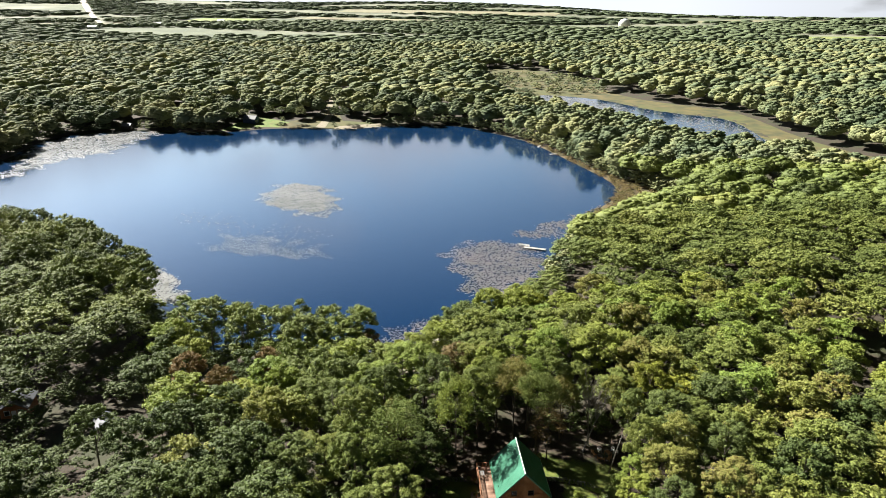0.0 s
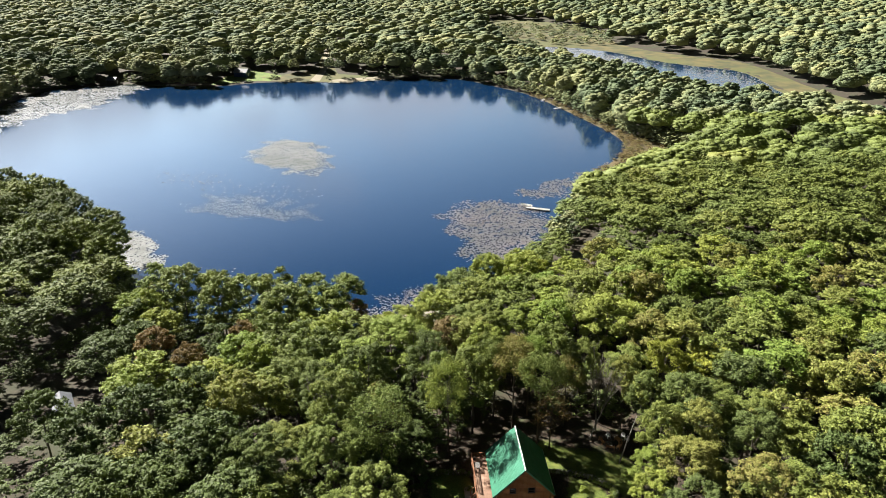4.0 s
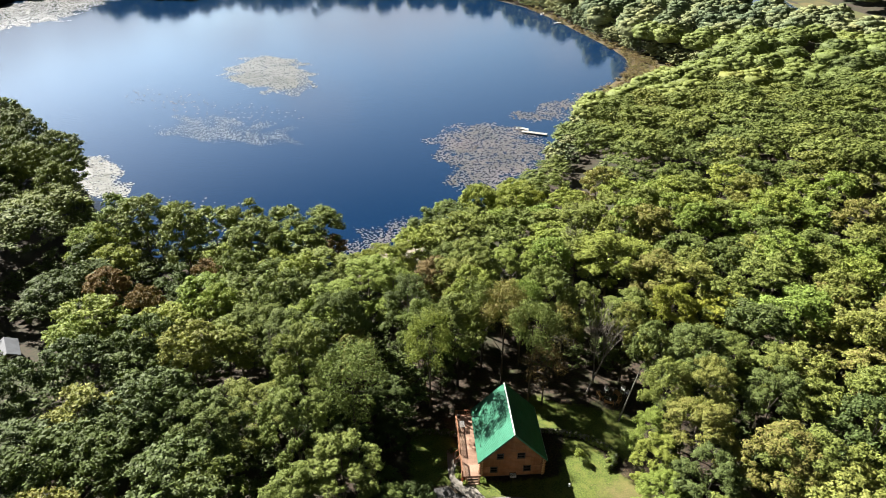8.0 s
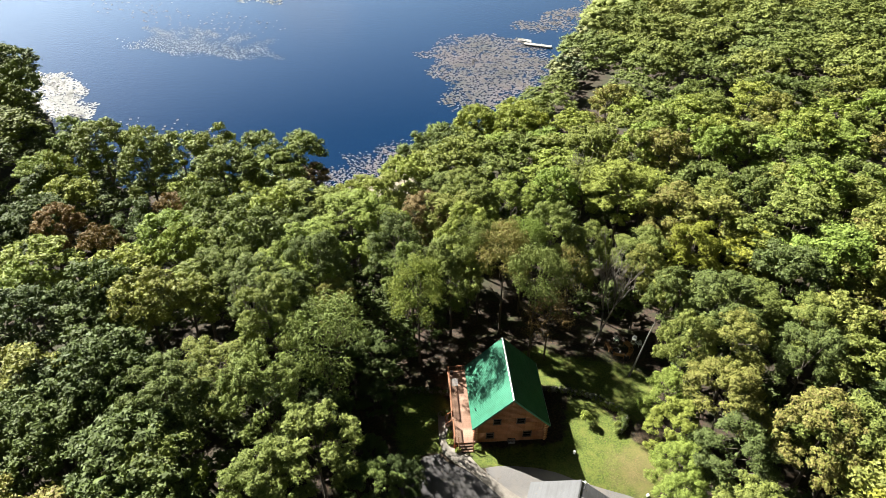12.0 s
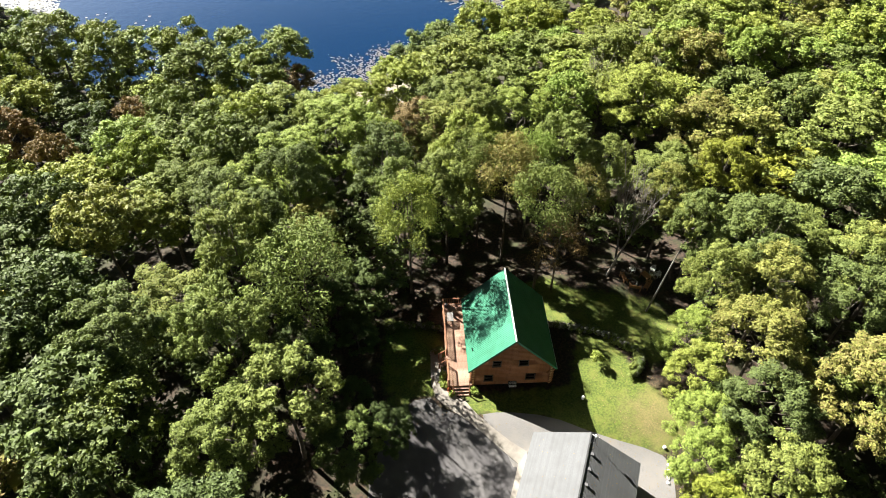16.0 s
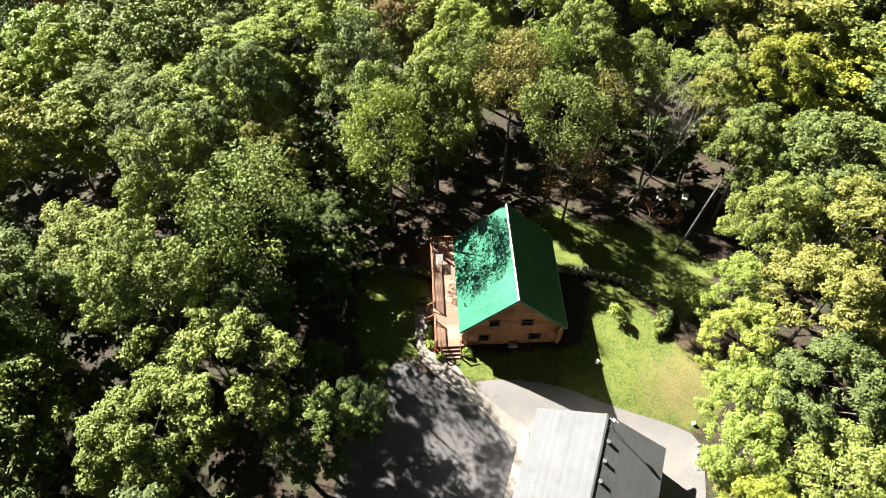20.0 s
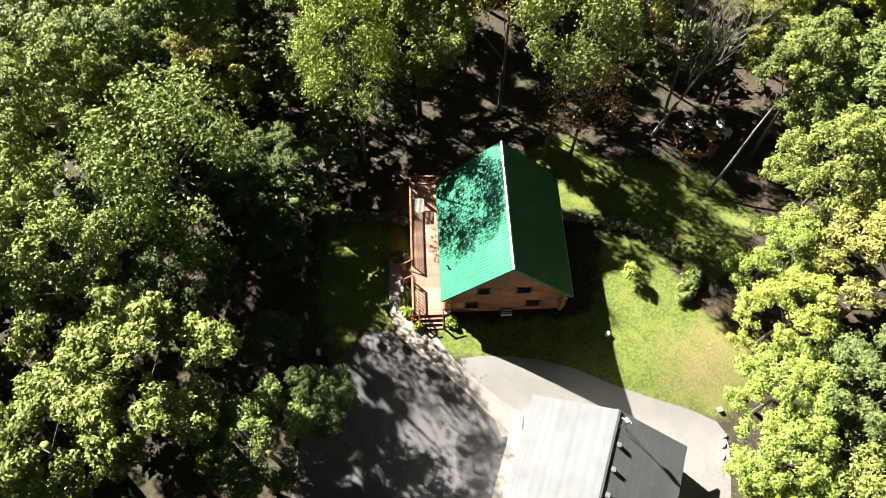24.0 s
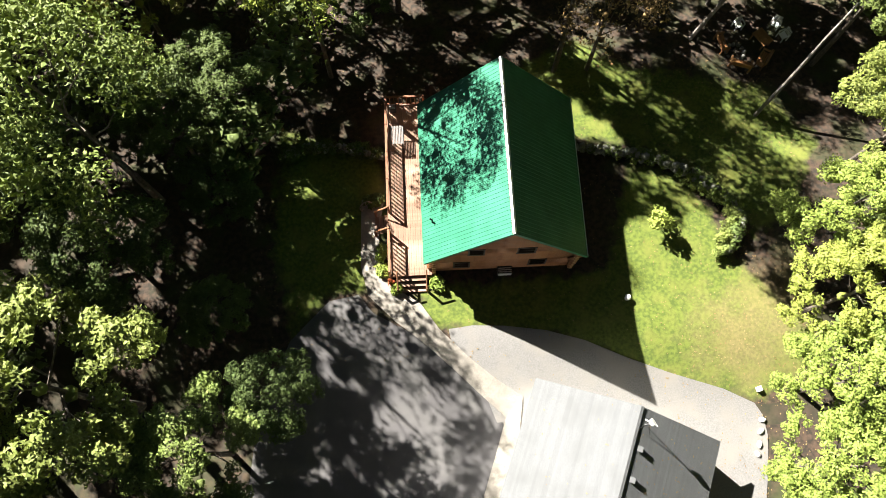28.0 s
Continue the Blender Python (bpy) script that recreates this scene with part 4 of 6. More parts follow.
def mass(name, xs, ys, variants, label, rg, h=(11.0, 17.5), r=(4.6, 6.8), sink=0.0, hue=None, leaf=None):
    """Many crowns in one mesh; the hue of each tree is on its faces."""
    vs, fs, ts, k = [], [], [], 0
    zs = land(xs, ys)
    for i in range(len(xs)):
        v, f = variants[int(rg.integers(0, len(variants)))]
        stand = 0.5 + 0.5 * math.sin(xs[i] * 0.043 + 2 * math.sin(ys[i] * 0.031)) * math.cos(ys[i] * 0.037 + math.sin(xs[i] * 0.022))
        tall = min(1.0, max(0.0, stand * 0.4 + rg.uniform(0, 0.6)))
        hh, rr, a = h[0] + (h[1] - h[0]) * tall, r[0] + (r[1] - r[0]) * (0.5 * tall + 0.5 * rg.uniform() ** 2), rg.uniform(0, 6.283)
        c, s = math.cos(a) * rr, math.sin(a) * rr
        w = np.empty_like(v)
        w[:, 0], w[:, 1], w[:, 2] = v[:, 0] * c - v[:, 1] * s + xs[i], v[:, 0] * s + v[:, 1] * c + ys[i], v[:, 2] * hh + zs[i] - sink
        vs.append(w)
        fs.append(f + k)
        # darker hue round the shed paints that stand's shade; slightly darker to the south
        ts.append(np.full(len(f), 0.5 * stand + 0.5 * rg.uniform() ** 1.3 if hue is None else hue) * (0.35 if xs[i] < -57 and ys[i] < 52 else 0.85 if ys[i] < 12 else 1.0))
        k += len(v)
    ob = new(name, tri_mesh(name, np.concatenate(vs), np.concatenate(fs), leaf or M_LEAF_HAZED, np.concatenate(ts)))
    return tagged(ob, label, "wood", kind="stuff")


def unit_crown(lobes, each, per, size, rg, core=0.75, low=0.2, dome=0.5):
    v, f = crown_arrays(puffs_of(15.0, 3.9, rg, lobes, each, low), per, size, rg, 1, core, True, dome)
    return v / np.array([3.9, 3.9, 15.0]), f


def round_crown(lobes, per, size, rg, low=0.2):
    """A crown for the distance: rounded leafy lobes with some sprays standing off them."""
    lobe = puffs_of(15.0, 3.9, rg, lobes, 1, low, 1.22)[1][:-2]
    mid = 15.0 * (1 + low) / 2
    lobe[:, :2] *= 0.82
    lobe[:, 2] = mid + (lobe[:, 2] - mid) * 0.8
    lobe = np.concatenate([lobe, [(0, 0, mid - 0.4, 3.9), (1.0, 0.4, mid + 0.9, 3.2), (-0.9, -0.5, mid + 0.8, 3.2)]])
    v, f = crown_arrays((lobe, []), per, size, rg, 1, 0.9, False, 0.4, True)
    return v / np.array([3.9, 3.9, 15.0]), f


gm = np.random.default_rng(31)
MIDS = [unit_crown(28, 3, 2400, 0.24, gm, 0.7, gm.uniform(0.3, 0.5), 0.2) for _ in range(7)]
FARS = [round_crown(5, 80, 0.48, gm, gm.uniform(0.0, 0.25)) for _ in range(7)]
YOUNG = [unit_crown(9, 3, 420, 0.45, gm) for _ in range(4)]
# hue held at the dark end: shade of the canopy gaps put into the leaves
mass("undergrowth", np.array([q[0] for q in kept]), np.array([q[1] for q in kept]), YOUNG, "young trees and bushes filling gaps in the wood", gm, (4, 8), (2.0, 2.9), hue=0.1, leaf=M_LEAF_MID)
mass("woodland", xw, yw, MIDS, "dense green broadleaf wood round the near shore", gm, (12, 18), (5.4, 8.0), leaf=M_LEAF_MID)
bx, by = scatter((-70, 60), (-52, -25), 7.0, 23)
ok = (to_poly(bx, by, DRIVE) > 4) & (to_poly(bx, by, YARD) > 2) & ~((bx > -20) & (bx < -4))
mass("woodland", bx[ok], by[ok], [unit_crown(10, 4, 420, 0.7, gm) for _ in range(4)], "green broadleaf wood beside the driveway", gm, leaf=M_LEAF_MID)
x2, y2 = scatter((-330, 420), (100, 470), 10.4, 5)
ok = wooded(x2, y2, 0.8) & seen(x2, y2, 12) & (y2 > 130)
ok &= np.random.default_rng(64).uniform(size=x2.shape) < 0.9
x2, y2 = x2[ok], y2[ok]
d2 = np.hypot(x2 + 18, y2 + 87)
near2 = d2 < 340
mass("woodland", x2[near2], y2[near2], [round_crown(34, 2000, 0.27, gm, gm.uniform(0.2, 0.4)) for _ in range(6)], "dense green broadleaf wood beside the lake", gm, (10, 17), (5.6, 8.8), leaf=M_LEAF_MID)
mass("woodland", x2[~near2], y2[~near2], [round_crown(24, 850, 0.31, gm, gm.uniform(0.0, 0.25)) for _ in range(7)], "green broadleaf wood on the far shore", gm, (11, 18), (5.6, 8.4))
x3, y3 = scatter((-700, 900), (470, 1100), 12.0, 6)
ok = wooded(x3, y3) & seen(x3, y3, 10)
ok &= np.random.default_rng(61).uniform(size=x3.shape) < 0.86
x3, y3 = x3 + np.random.default_rng(62).normal(size=x3.shape) * 3.4, y3 + np.random.default_rng(63).normal(size=x3.shape) * 3.4
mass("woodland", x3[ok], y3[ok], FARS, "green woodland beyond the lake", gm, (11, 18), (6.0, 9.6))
# distant blocks of wood between fields
x4, y4 = scatter((-2900, 3300), (1100, 2300), 25.0, 8)
x5, y5 = scatter((-2900, 3300), (2300, 4600), 55.0, 9)
x4, y4 = np.concatenate([x4, x5]), np.concatenate([y4, y5])
blocks = np.sin(x4 * 0.0052 + np.sin(y4 * 0.004) * 2) + np.sin(y4 * 0.0071 + x4 * 0.0013 + 1.0) * 0.9
ok = seen(x4, y4, 10) & ((blocks > -0.35) | (y4 < 1400))
FIELDS = [[(-700, 2150), (-470, 2150), (-480, 2480), (-690, 2450)], [(790, 1240), (1000, 1270), (1030, 1430), (830, 1400)], [(-1050, 1900), (-780, 1930), (-800, 2100), (-1040, 2060)],
          [(-380, 2500), (340, 2450), (330, 2620), (-360, 2760)], [(440, 985), (560, 1000), (640, 1180), (540, 1190), (450, 1080)], [(600, 1900), (720, 1900), (720, 2080), (610, 2080)],
          [(-300, 3300), (700, 3200), (800, 3500), (-280, 3600)], [(1100, 2500), (1700, 2400), (1800, 2600), (1150, 2750)]]
for fpoly in FIELDS:
    ok &= to_poly(x4, y4, fpoly) > 10
ROAD = [(-842, 1950), (-830, 1950), (-2150, 5000), (-2200, 5000)]
ok &= to_poly(x4, y4, ROAD) > 14
near4 = y4 < 2300
DOTS = [round_crown(2, 14, 0.6, gm, -0.3) for _ in range(5)]
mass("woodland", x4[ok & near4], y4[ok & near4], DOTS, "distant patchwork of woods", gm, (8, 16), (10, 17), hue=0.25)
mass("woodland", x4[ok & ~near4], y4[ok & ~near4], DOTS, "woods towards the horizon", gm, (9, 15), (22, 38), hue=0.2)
# sedge bushes round the pond
x6, y6 = scatter((60, 300), (180, 740), 9.0, 12)
gb6 = np.random.default_rng(13)
ok6 = (to_poly(x6, y6, MARSH_R) < -1) & (to_poly(x6, y6, POND_R) > 3) & (gb6.uniform(size=x6.shape) < np.where(y6 > 560, 0.4, 0.0))
mass("sedge_bushes", x6[ok6], y6[ok6], [unit_crown(4, 2, 40, 1.2, gm, low=-0.2)], "low olive bushes scattered over the marsh", gm, (2.5, 6.5), (2.5, 5.5))
M_SEDGE_LEAF = leaf_mat("sedge_leaves", [(0.0, (0.10, 0.085, 0.035)), (0.5, (0.19, 0.14, 0.055)), (1.0, (0.18, 0.19, 0.06))], source="attribute", speckle=0.5)
x9, y9 = scatter((44, 108), (148, 345), 2.3, 18)
ok9 = (to_poly(x9, y9, rounded(MARSH_SHORE, 1)) < 1.5) & (to_poly(x9, y9, LAKE_R) > -0.8) & (np.random.default_rng(19).uniform(size=x9.shape) < 0.75)
mass("sedge", x9[ok9], y9[ok9], [unit_crown(4, 2, 36, 1.0, gm, low=-0.3)], "brown and olive sedge tussocks along the lake shore", gm, (0.5, 2.0), (0.9, 1.9), leaf=M_SEDGE_LEAF)
for k, fpoly in enumerate(FIELDS):
    sheet("field", fpoly, M_FIELD if k in (0, 1, 4) else M_STUBBLE, 1.5, "distant pale farm field", "field", step=110)
sheet("road", ROAD, M_GRAVELROAD, 1.8, "straight pale gravel road running to the horizon", "road", step=200)

# bushes along the shores
x7, y7 = scatter((-270, 130), (52, 430), 3.6, 15)
dl = to_poly(x7, y7, LAKE_R)
ok7 = (dl > 1.2) & (dl < 26) & ((dl < 9) | ((x7 > 40) & (y7 < 350))) & (to_poly(x7, y7, rounded(MARSH_SHORE, 1)) > -0.5) & (to_poly(x7, y7, FAR_YARD) > 0) & (to_poly(x7, y7, FAR_LOTS) > 0) & ~((x7 > -142) & (x7 < -100)) & seen(x7, y7, 10)
ok7 &= (to_poly(x7, y7, rounded(MARSH_SHORE, 1)) < 9) | (dl < 9)
by_cove = (x7 > -28) & (x7 < -5) & (y7 < 95)
near7 = ok7 & (y7 < 112) & ~by_cove
mass("shore_bushes", x7[near7], y7[near7], YOUNG, "dense bushes under the trees of the near shore", gm, (3.5, 8), (2.2, 3.4), leaf=M_LEAF_MID)
ok7 &= y7 >= 112
mass("shore_bushes", x7[ok7], y7[ok7], [unit_crown(6, 2, 76, 0.7, gm, core=0.85, low=-0.3) for _ in range(4)], "dense bushes and young trees along the shore", gm, (3.5, 9), (2.2, 3.6))

# tall trees along the west shore
x8, y8 = scatter((-190, -84), (84, 172), 7.5, 17)
dl = to_poly(x8, y8, LAKE_R)
ok8 = (dl > 3) & (dl < 26)
mass("woodland", x8[ok8], y8[ok8], MIDS, "tall sunlit broadleaf trees along the shore", gm, (17, 21), (4.2, 6.0), leaf=M_LEAF_MID)

# trees that stand on the far lawn
FX = np.array([-102, -96, -88, -64, -58, -61, -112, -128, -40, -34, -134.0])
FY = np.array([402, 408, 399, 396, 401, 408, 412, 402, 408, 404, 396.0])
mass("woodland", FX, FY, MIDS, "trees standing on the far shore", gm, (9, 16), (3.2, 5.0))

# ---- log cabin ----
cabin = thing("log_cabin", pose(0, 0, 0), "two-storey log cabin with orange-brown log walls and a green metal roof", "cabin")
WX, Y0, Y1 = 3.92, 0.40, 9.15            # wall faces
RIDGE, EAVE, EX = 7.62, 2.93, 4.45
SLOPE = (RIDGE - EAVE) / EX
LOG_R, LOG_H = 0.115, 0.21
WINDOWS = [(-1.62, 3.69, 0.80, 0.86), (1.07, 3.69, 0.92, 0.86), (-2.35, 1.32, 0.84, 0.86), (1.93, 1.32, 0.92, 0.86)]
bm = bmesh.new()
box(bm, -WX - 0.03, WX + 0.03, Y0 - 0.03, Y1 + 0.03, -0.6, 0.12, 0.02)
part("foundation", bm, M_FOUND, cabin, "grey block foundation")
LOG_CACHE = {}


def log(a, b, along, where, z, parent, r=LOG_R):
    """A round log from a to b along x or y."""
    key = (round(b - a, 2), along)
    if key not in LOG_CACHE:
        bm = bmesh.new()
        d = Vector((1, 0, 0)) if along == "x" else Vector((0, 1, 0))
        rod(bm, -d * (b - a) / 2, d * (b - a) / 2, r, r, 10)
        me = bpy.data.meshes.new("log")
        bm.to_mesh(me)
        bm.free()
        me.materials.append(M_LOG)
        me.materials.append(M_LOGEND)
        me.polygons.foreach_set("use_smooth", [len(p.vertices) == 4 for p in me.polygons])
        me.polygons.foreach_set("material_index", [0 if len(p.vertices) == 4 else 1 for p in me.polygons])
        LOG_CACHE[key] = me
    o = new("log", LOG_CACHE[key])
    o.parent = parent
    o.location = ((a + b) / 2, where, z) if along == "x" else (where, (a + b) / 2, z)
    return o


def gable(y, holes, name):
    wall = new(name)
    wall.parent = cabin
    z, k = 0.22, 0
    while z < RIDGE - 0.35:
        half = min(WX + (0.28 + 0.1 * (k % 2) if z < EAVE - 0.1 else 9), (RIDGE - 0.16 - z) / SLOPE - 0.12)
        cuts = [(-half, half)]
        for wx, wz, ww, wh in holes:
            if abs(z - wz) < wh / 2 + 0.07:
                cuts = [s for a, b in cuts for s in ((a, min(b, wx - ww / 2 - 0.03)), (max(a, wx + ww / 2 + 0.03), b)) if s[1] - s[0] > 0.08]
        for a, b in cuts:
            log(a, b, "x", y, z, wall)
        z += LOG_H
        k += 1
    return wall


gable(Y0, WINDOWS, "front_wall")
gable(Y1, [], "back_wall")
for sx, nm in ((-WX, "deck_wall"), (WX, "side_wall")):
    wall = new(nm)
    wall.parent = cabin
    z, k = 0.32, 0
    while z < EAVE + 0.45:
        ext = 0.30 + 0.08 * (k % 2)
        log(Y0 - ext, Y1 + ext, "y", sx, z, wall)
        z += LOG_H
        k += 1
bm = bmesh.new()
box(bm, -WX + 0.3, WX - 0.3, Y0 + 0.9, Y1 - 0.3, 0.10, 0.2)
box(bm, -WX + 0.3, WX - 0.3, Y0 + 0.9, Y1 - 0.3, 2.45, 2.6)
box(bm, -WX + 0.3, WX - 0.3, Y0 + 1.2, Y0 + 1.3, 0.2, 3.4)
part("inner_floor", bm, M_INSIDE, cabin, "dim floors and partition seen through the panes")
for wx, wz, ww, wh in WINDOWS:
    w = part("window", bbox(wx - ww / 2 - 0.07, wx + ww / 2 + 0.07, Y0 - 0.16, Y0 - 0.05, wz - wh / 2 - 0.11, wz - wh / 2 - 0.04, 0.01), M_DARKWOOD, cabin, "dark-framed sash window")
    bm = bmesh.new()
    for a, b, c, d in ((-ww / 2 - 0.05, -ww / 2 + 0.03, -wh / 2 - 0.05, wh / 2 + 0.05), (ww / 2 - 0.03, ww / 2 + 0.05, -wh / 2 - 0.05, wh / 2 + 0.05),
                       (-ww / 2 + 0.03, ww / 2 - 0.03, wh / 2 - 0.03, wh / 2 + 0.05), (-ww / 2 + 0.03, ww / 2 - 0.03, -wh / 2 - 0.04, -wh / 2 + 0.03), (-ww / 2 + 0.03, ww / 2 - 0.03, -0.025, 0.025)):
        box(bm, wx + a, wx + b, Y0 - 0.15, Y0 + 0.1, wz + c, wz + d)
    part("frame", bm, M_DARKWOOD, w)
    part("pane", bbox(wx - ww / 2, wx + ww / 2, Y0 - 0.02, Y0 - 0.005, wz - wh / 2, wz + wh / 2), M_GLASS, w)
# log brace under the eave
bm = bmesh.new()
rod(bm, (3.6, Y0 - 0.2, 1.9), (4.3, Y0 - 0.25, 2.75), 0.09, 0.09, 8)
part("brace", bm, M_LOG, cabin)

# ribbed metal roof sheets
RY0, RY1 = 0.0, 9.55
PANELS = 11
pw = (RY1 - RY0) / PANELS
L = math.hypot(EX, RIDGE - EAVE)
prof, ribs = [], 4
for r in range(ribs):
    c = pw * r / ribs
    s = pw / ribs
    prof += [(c, 0), (c + s * 0.74, 0), (c + s * 0.80, 0.015), (c + s * 0.92, 0.015), (c + s * 0.98, 0)]
prof.append((pw, 0))
for side, nm in ((-1, "roof_slope"), (1, "roof_slope")):
    bm = bmesh.new()
    ux, uz = side * EX / L, -(RIDGE - EAVE) / L
    nxn, nzn = side * (RIDGE - EAVE) / L, EX / L

    def on(v, u, h, side=side, ux=ux, uz=uz, nxn=nxn, nzn=nzn):
        return (ux * u + nxn * h, v, RIDGE + uz * u + nzn * h)
    pts = [on(v, u, h) for v in (RY0 + 0.02, RY1 - 0.02) for u, h in ((0.0, -0.02), (L - 0.02, -0.02), (L - 0.02, -0.17), (0.0, -0.17))]
    slope = link_mesh(nm, pts, [(0, 1, 2, 3), (7, 6, 5, 4), (0, 4, 5, 1), (1, 5, 6, 2), (2, 6, 7, 3), (3, 7, 4, 0)], M_DARKWOOD, cabin, "dark boarded roof deck with white drip edge")
    for k in range(PANELS):
        v0 = RY0 + k * pw
        vs = [on(v0 + v, u, h) for u in (0.0, L + 0.04) for v, h in prof]
        n = len(prof)
        fs = [(i, i + 1, n + i + 1, n + i) if side < 0 else (i, n + i, n + i + 1, i + 1) for i in range(n - 1)]
        link_mesh("roof_sheet", vs, fs, M_ROOF, slope, "ribbed green metal sheet")
    a, b = on(RY0 - 0.02, L + 0.05, -0.10), on(RY1 + 0.02, L + 0.05, -0.10)
    bm = bmesh.new()
    box(bm, min(a[0], a[0] + side * 0.06), max(a[0], a[0] + side * 0.06), RY0 - 0.02, RY1 + 0.02, a[2], a[2] + 0.13)
    part("drip_edge", bm, M_CAP if side > 0 else M_ROOF, slope, "thin metal drip edge")
    for v in (RY0 - 0.03, RY1):
        vs = [on(v + d, u, h) for d in (0, 0.03) for u, h in ((0, 0.035), (L + 0.05, 0.035), (L + 0.05, -0.16), (0, -0.16))]
        link_mesh("rake_trim", vs, [(0, 1, 2, 3), (7, 6, 5, 4), (0, 4, 5, 1), (1, 5, 6, 2), (2, 6, 7, 3), (3, 7, 4, 0)], M_ROOF, slope, "green metal rake trim")
bm = bmesh.new()
c = 0.10
vs = [bm.verts.new(p) for y in (RY0 - 0.04, RY1 + 0.04) for p in ((-c, y, RIDGE + 0.04 - c * SLOPE + 0.03), (0, y, RIDGE + 0.085), (c, y, RIDGE + 0.04 - c * SLOPE + 0.03))]
bm.faces.new((vs[0], vs[1], vs[4], vs[3]))
bm.faces.new((vs[1], vs[2], vs[5], vs[4]))
part("ridge_cap", bm, M_CAP, cabin, "pale metal ridge cap")
# vent pipe through the sunny slope
bm = bmesh.new()
vx, vy = -3.9, 2.15
vz = RIDGE - 3.9 * SLOPE
rod(bm, (vx, vy, vz - 0.1), (vx, vy, vz + 0.32), 0.045, 0.045, 8)
rod(bm, (vx, vy, vz + 0.32), (vx - 0.12, vy + 0.05, vz + 0.42), 0.045, 0.045, 8)
part("vent_pipe", bm, M_DARKMETAL, cabin, "short black vent pipe")

# wall-mounted air conditioner under the gable windows
ac = thing("air_conditioner", pose(0.15, Y0 - 0.12, 0.0), "window-type air conditioner with white louvres below the gable windows", "air conditioner")
part("case", bbox(-0.42, 0.42, -0.42, 0.03, 0.12, 0.62, 0.02), M_DARKMETAL, ac, "dark metal case")
for k in range(5):
    part("louvre", bbox(-0.38, 0.38, -0.445, -0.425, 0.18 + k * 0.085, 0.215 + k * 0.085), M_WHITE, ac, "white louvre")
for k in range(3):
    part("louvre", bbox(-0.38, 0.38, -0.36 + k * 0.11, -0.31 + k * 0.11, 0.622, 0.632), M_WHITE, ac, "white louvre")

# ---- deck ----
DX0, DX1, DY0, DY1, DZ = -6.45, -4.03, -0.05, 10.9, 0.68
deck = thing("deck", pose(0, 0, 0), "reddish brown wooden deck with baluster railings along the cabin", "deck")
nb = 17
bwid = (DX1 - DX0) / nb
me = bpy.data.meshes.new("deck_board")
bm = bbox(-bwid / 2 + 0.004, bwid / 2 - 0.004, DY0, DY1, DZ - 0.04, DZ, 0.004)
bm.to_mesh(me)
bm.free()
me.materials.append(M_DECK)
for k in range(nb):
    o = new("deck_board", me)
    o.parent, o.location = deck, (DX0 + (k + 0.5) * bwid, 0, 0)
for y in (DY0 + 0.03, 2.7, 5.4, 8.1, DY1 - 0.03):
    part("joist", bbox(DX0 + 0.02, DX1 - 0.02, y - 0.03, y + 0.03, DZ - 0.28, DZ - 0.042), M_RAIL, deck)
part("skirt", bbox(DX0 - 0.03, DX0 + 0.01, DY0, DY1, DZ - 0.3, DZ - 0.005), M_RAIL, deck)
POST_ME, BAL_ME = bpy.data.meshes.new("post"), bpy.data.meshes.new("baluster")
bm = bbox(-0.055, 0.055, -0.055, 0.055, -0.9, 1.05, 0.01)
bm.to_mesh(POST_ME)
bm.free()
POST_ME.materials.append(M_RAIL)
bm = bbox(-0.02, 0.02, -0.045, 0.045, 0.08, 0.93)
bm.to_mesh(BAL_ME)
bm.free()
BAL_ME.materials.append(M_RAIL)


def railing(a, b, z, parent):
    """A run of railing with posts at both ends."""
    a, b = Vector((*a, z)), Vector((*b, z))
    d = b - a
    n = max(1, int(d.length / 0.25))
    run = new("railing")
    run.parent = parent
    ang = math.atan2(d.y, d.x)
    m = Matrix.Translation(a) @ Matrix.Rotation(ang, 4, "Z")
    part("top_rail", bbox(0, d.length, -0.07, 0.07, 0.95, 1.0, 0.008, m), M_RAIL, run)
    part("bottom_rail", bbox(0, d.length, -0.03, 0.03, 0.08, 0.14, 0, m), M_RAIL, run)
    for k in range(1, n):
        o = new("baluster", BAL_ME)
        o.parent, o.location = run, a + d * (k / n)
    for q in [a + d * (i / max(1, round(d.length / 2.0))) for i in range(max(1, round(d.length / 2.0)) + 1)]:
        o = new("post", POST_ME)
        o.parent, o.location = run, q
    return run


railing((DX0 + 0.05, DY1 - 0.05), (DX0 + 0.05, 3.85), DZ, deck)
railing((DX0 + 0.05, 2.55), (DX0 + 0.05, DY0 + 0.05), DZ, deck)
railing((DX0 + 0.05, DY1 - 0.05), (DX1 - 0.1, DY1 - 0.05), DZ, deck)
for k in range(3):
    z = DZ - 0.17 * (k + 1)
    part("step", bbox(DX0 + 0.5, DX1 - 0.35, DY0 - 0.28 * (k + 1), DY0 - 0.28 * k - 0.01, z - 0.05, z, 0.008), M_DECK, deck, "wooden front step")
    part("step", bbox(DX0 - 0.27 * (k + 1), DX0 - 0.27 * k - 0.04, 2.65, 3.75, z - 0.05, z, 0.008), M_DECK, deck, "wooden side step")
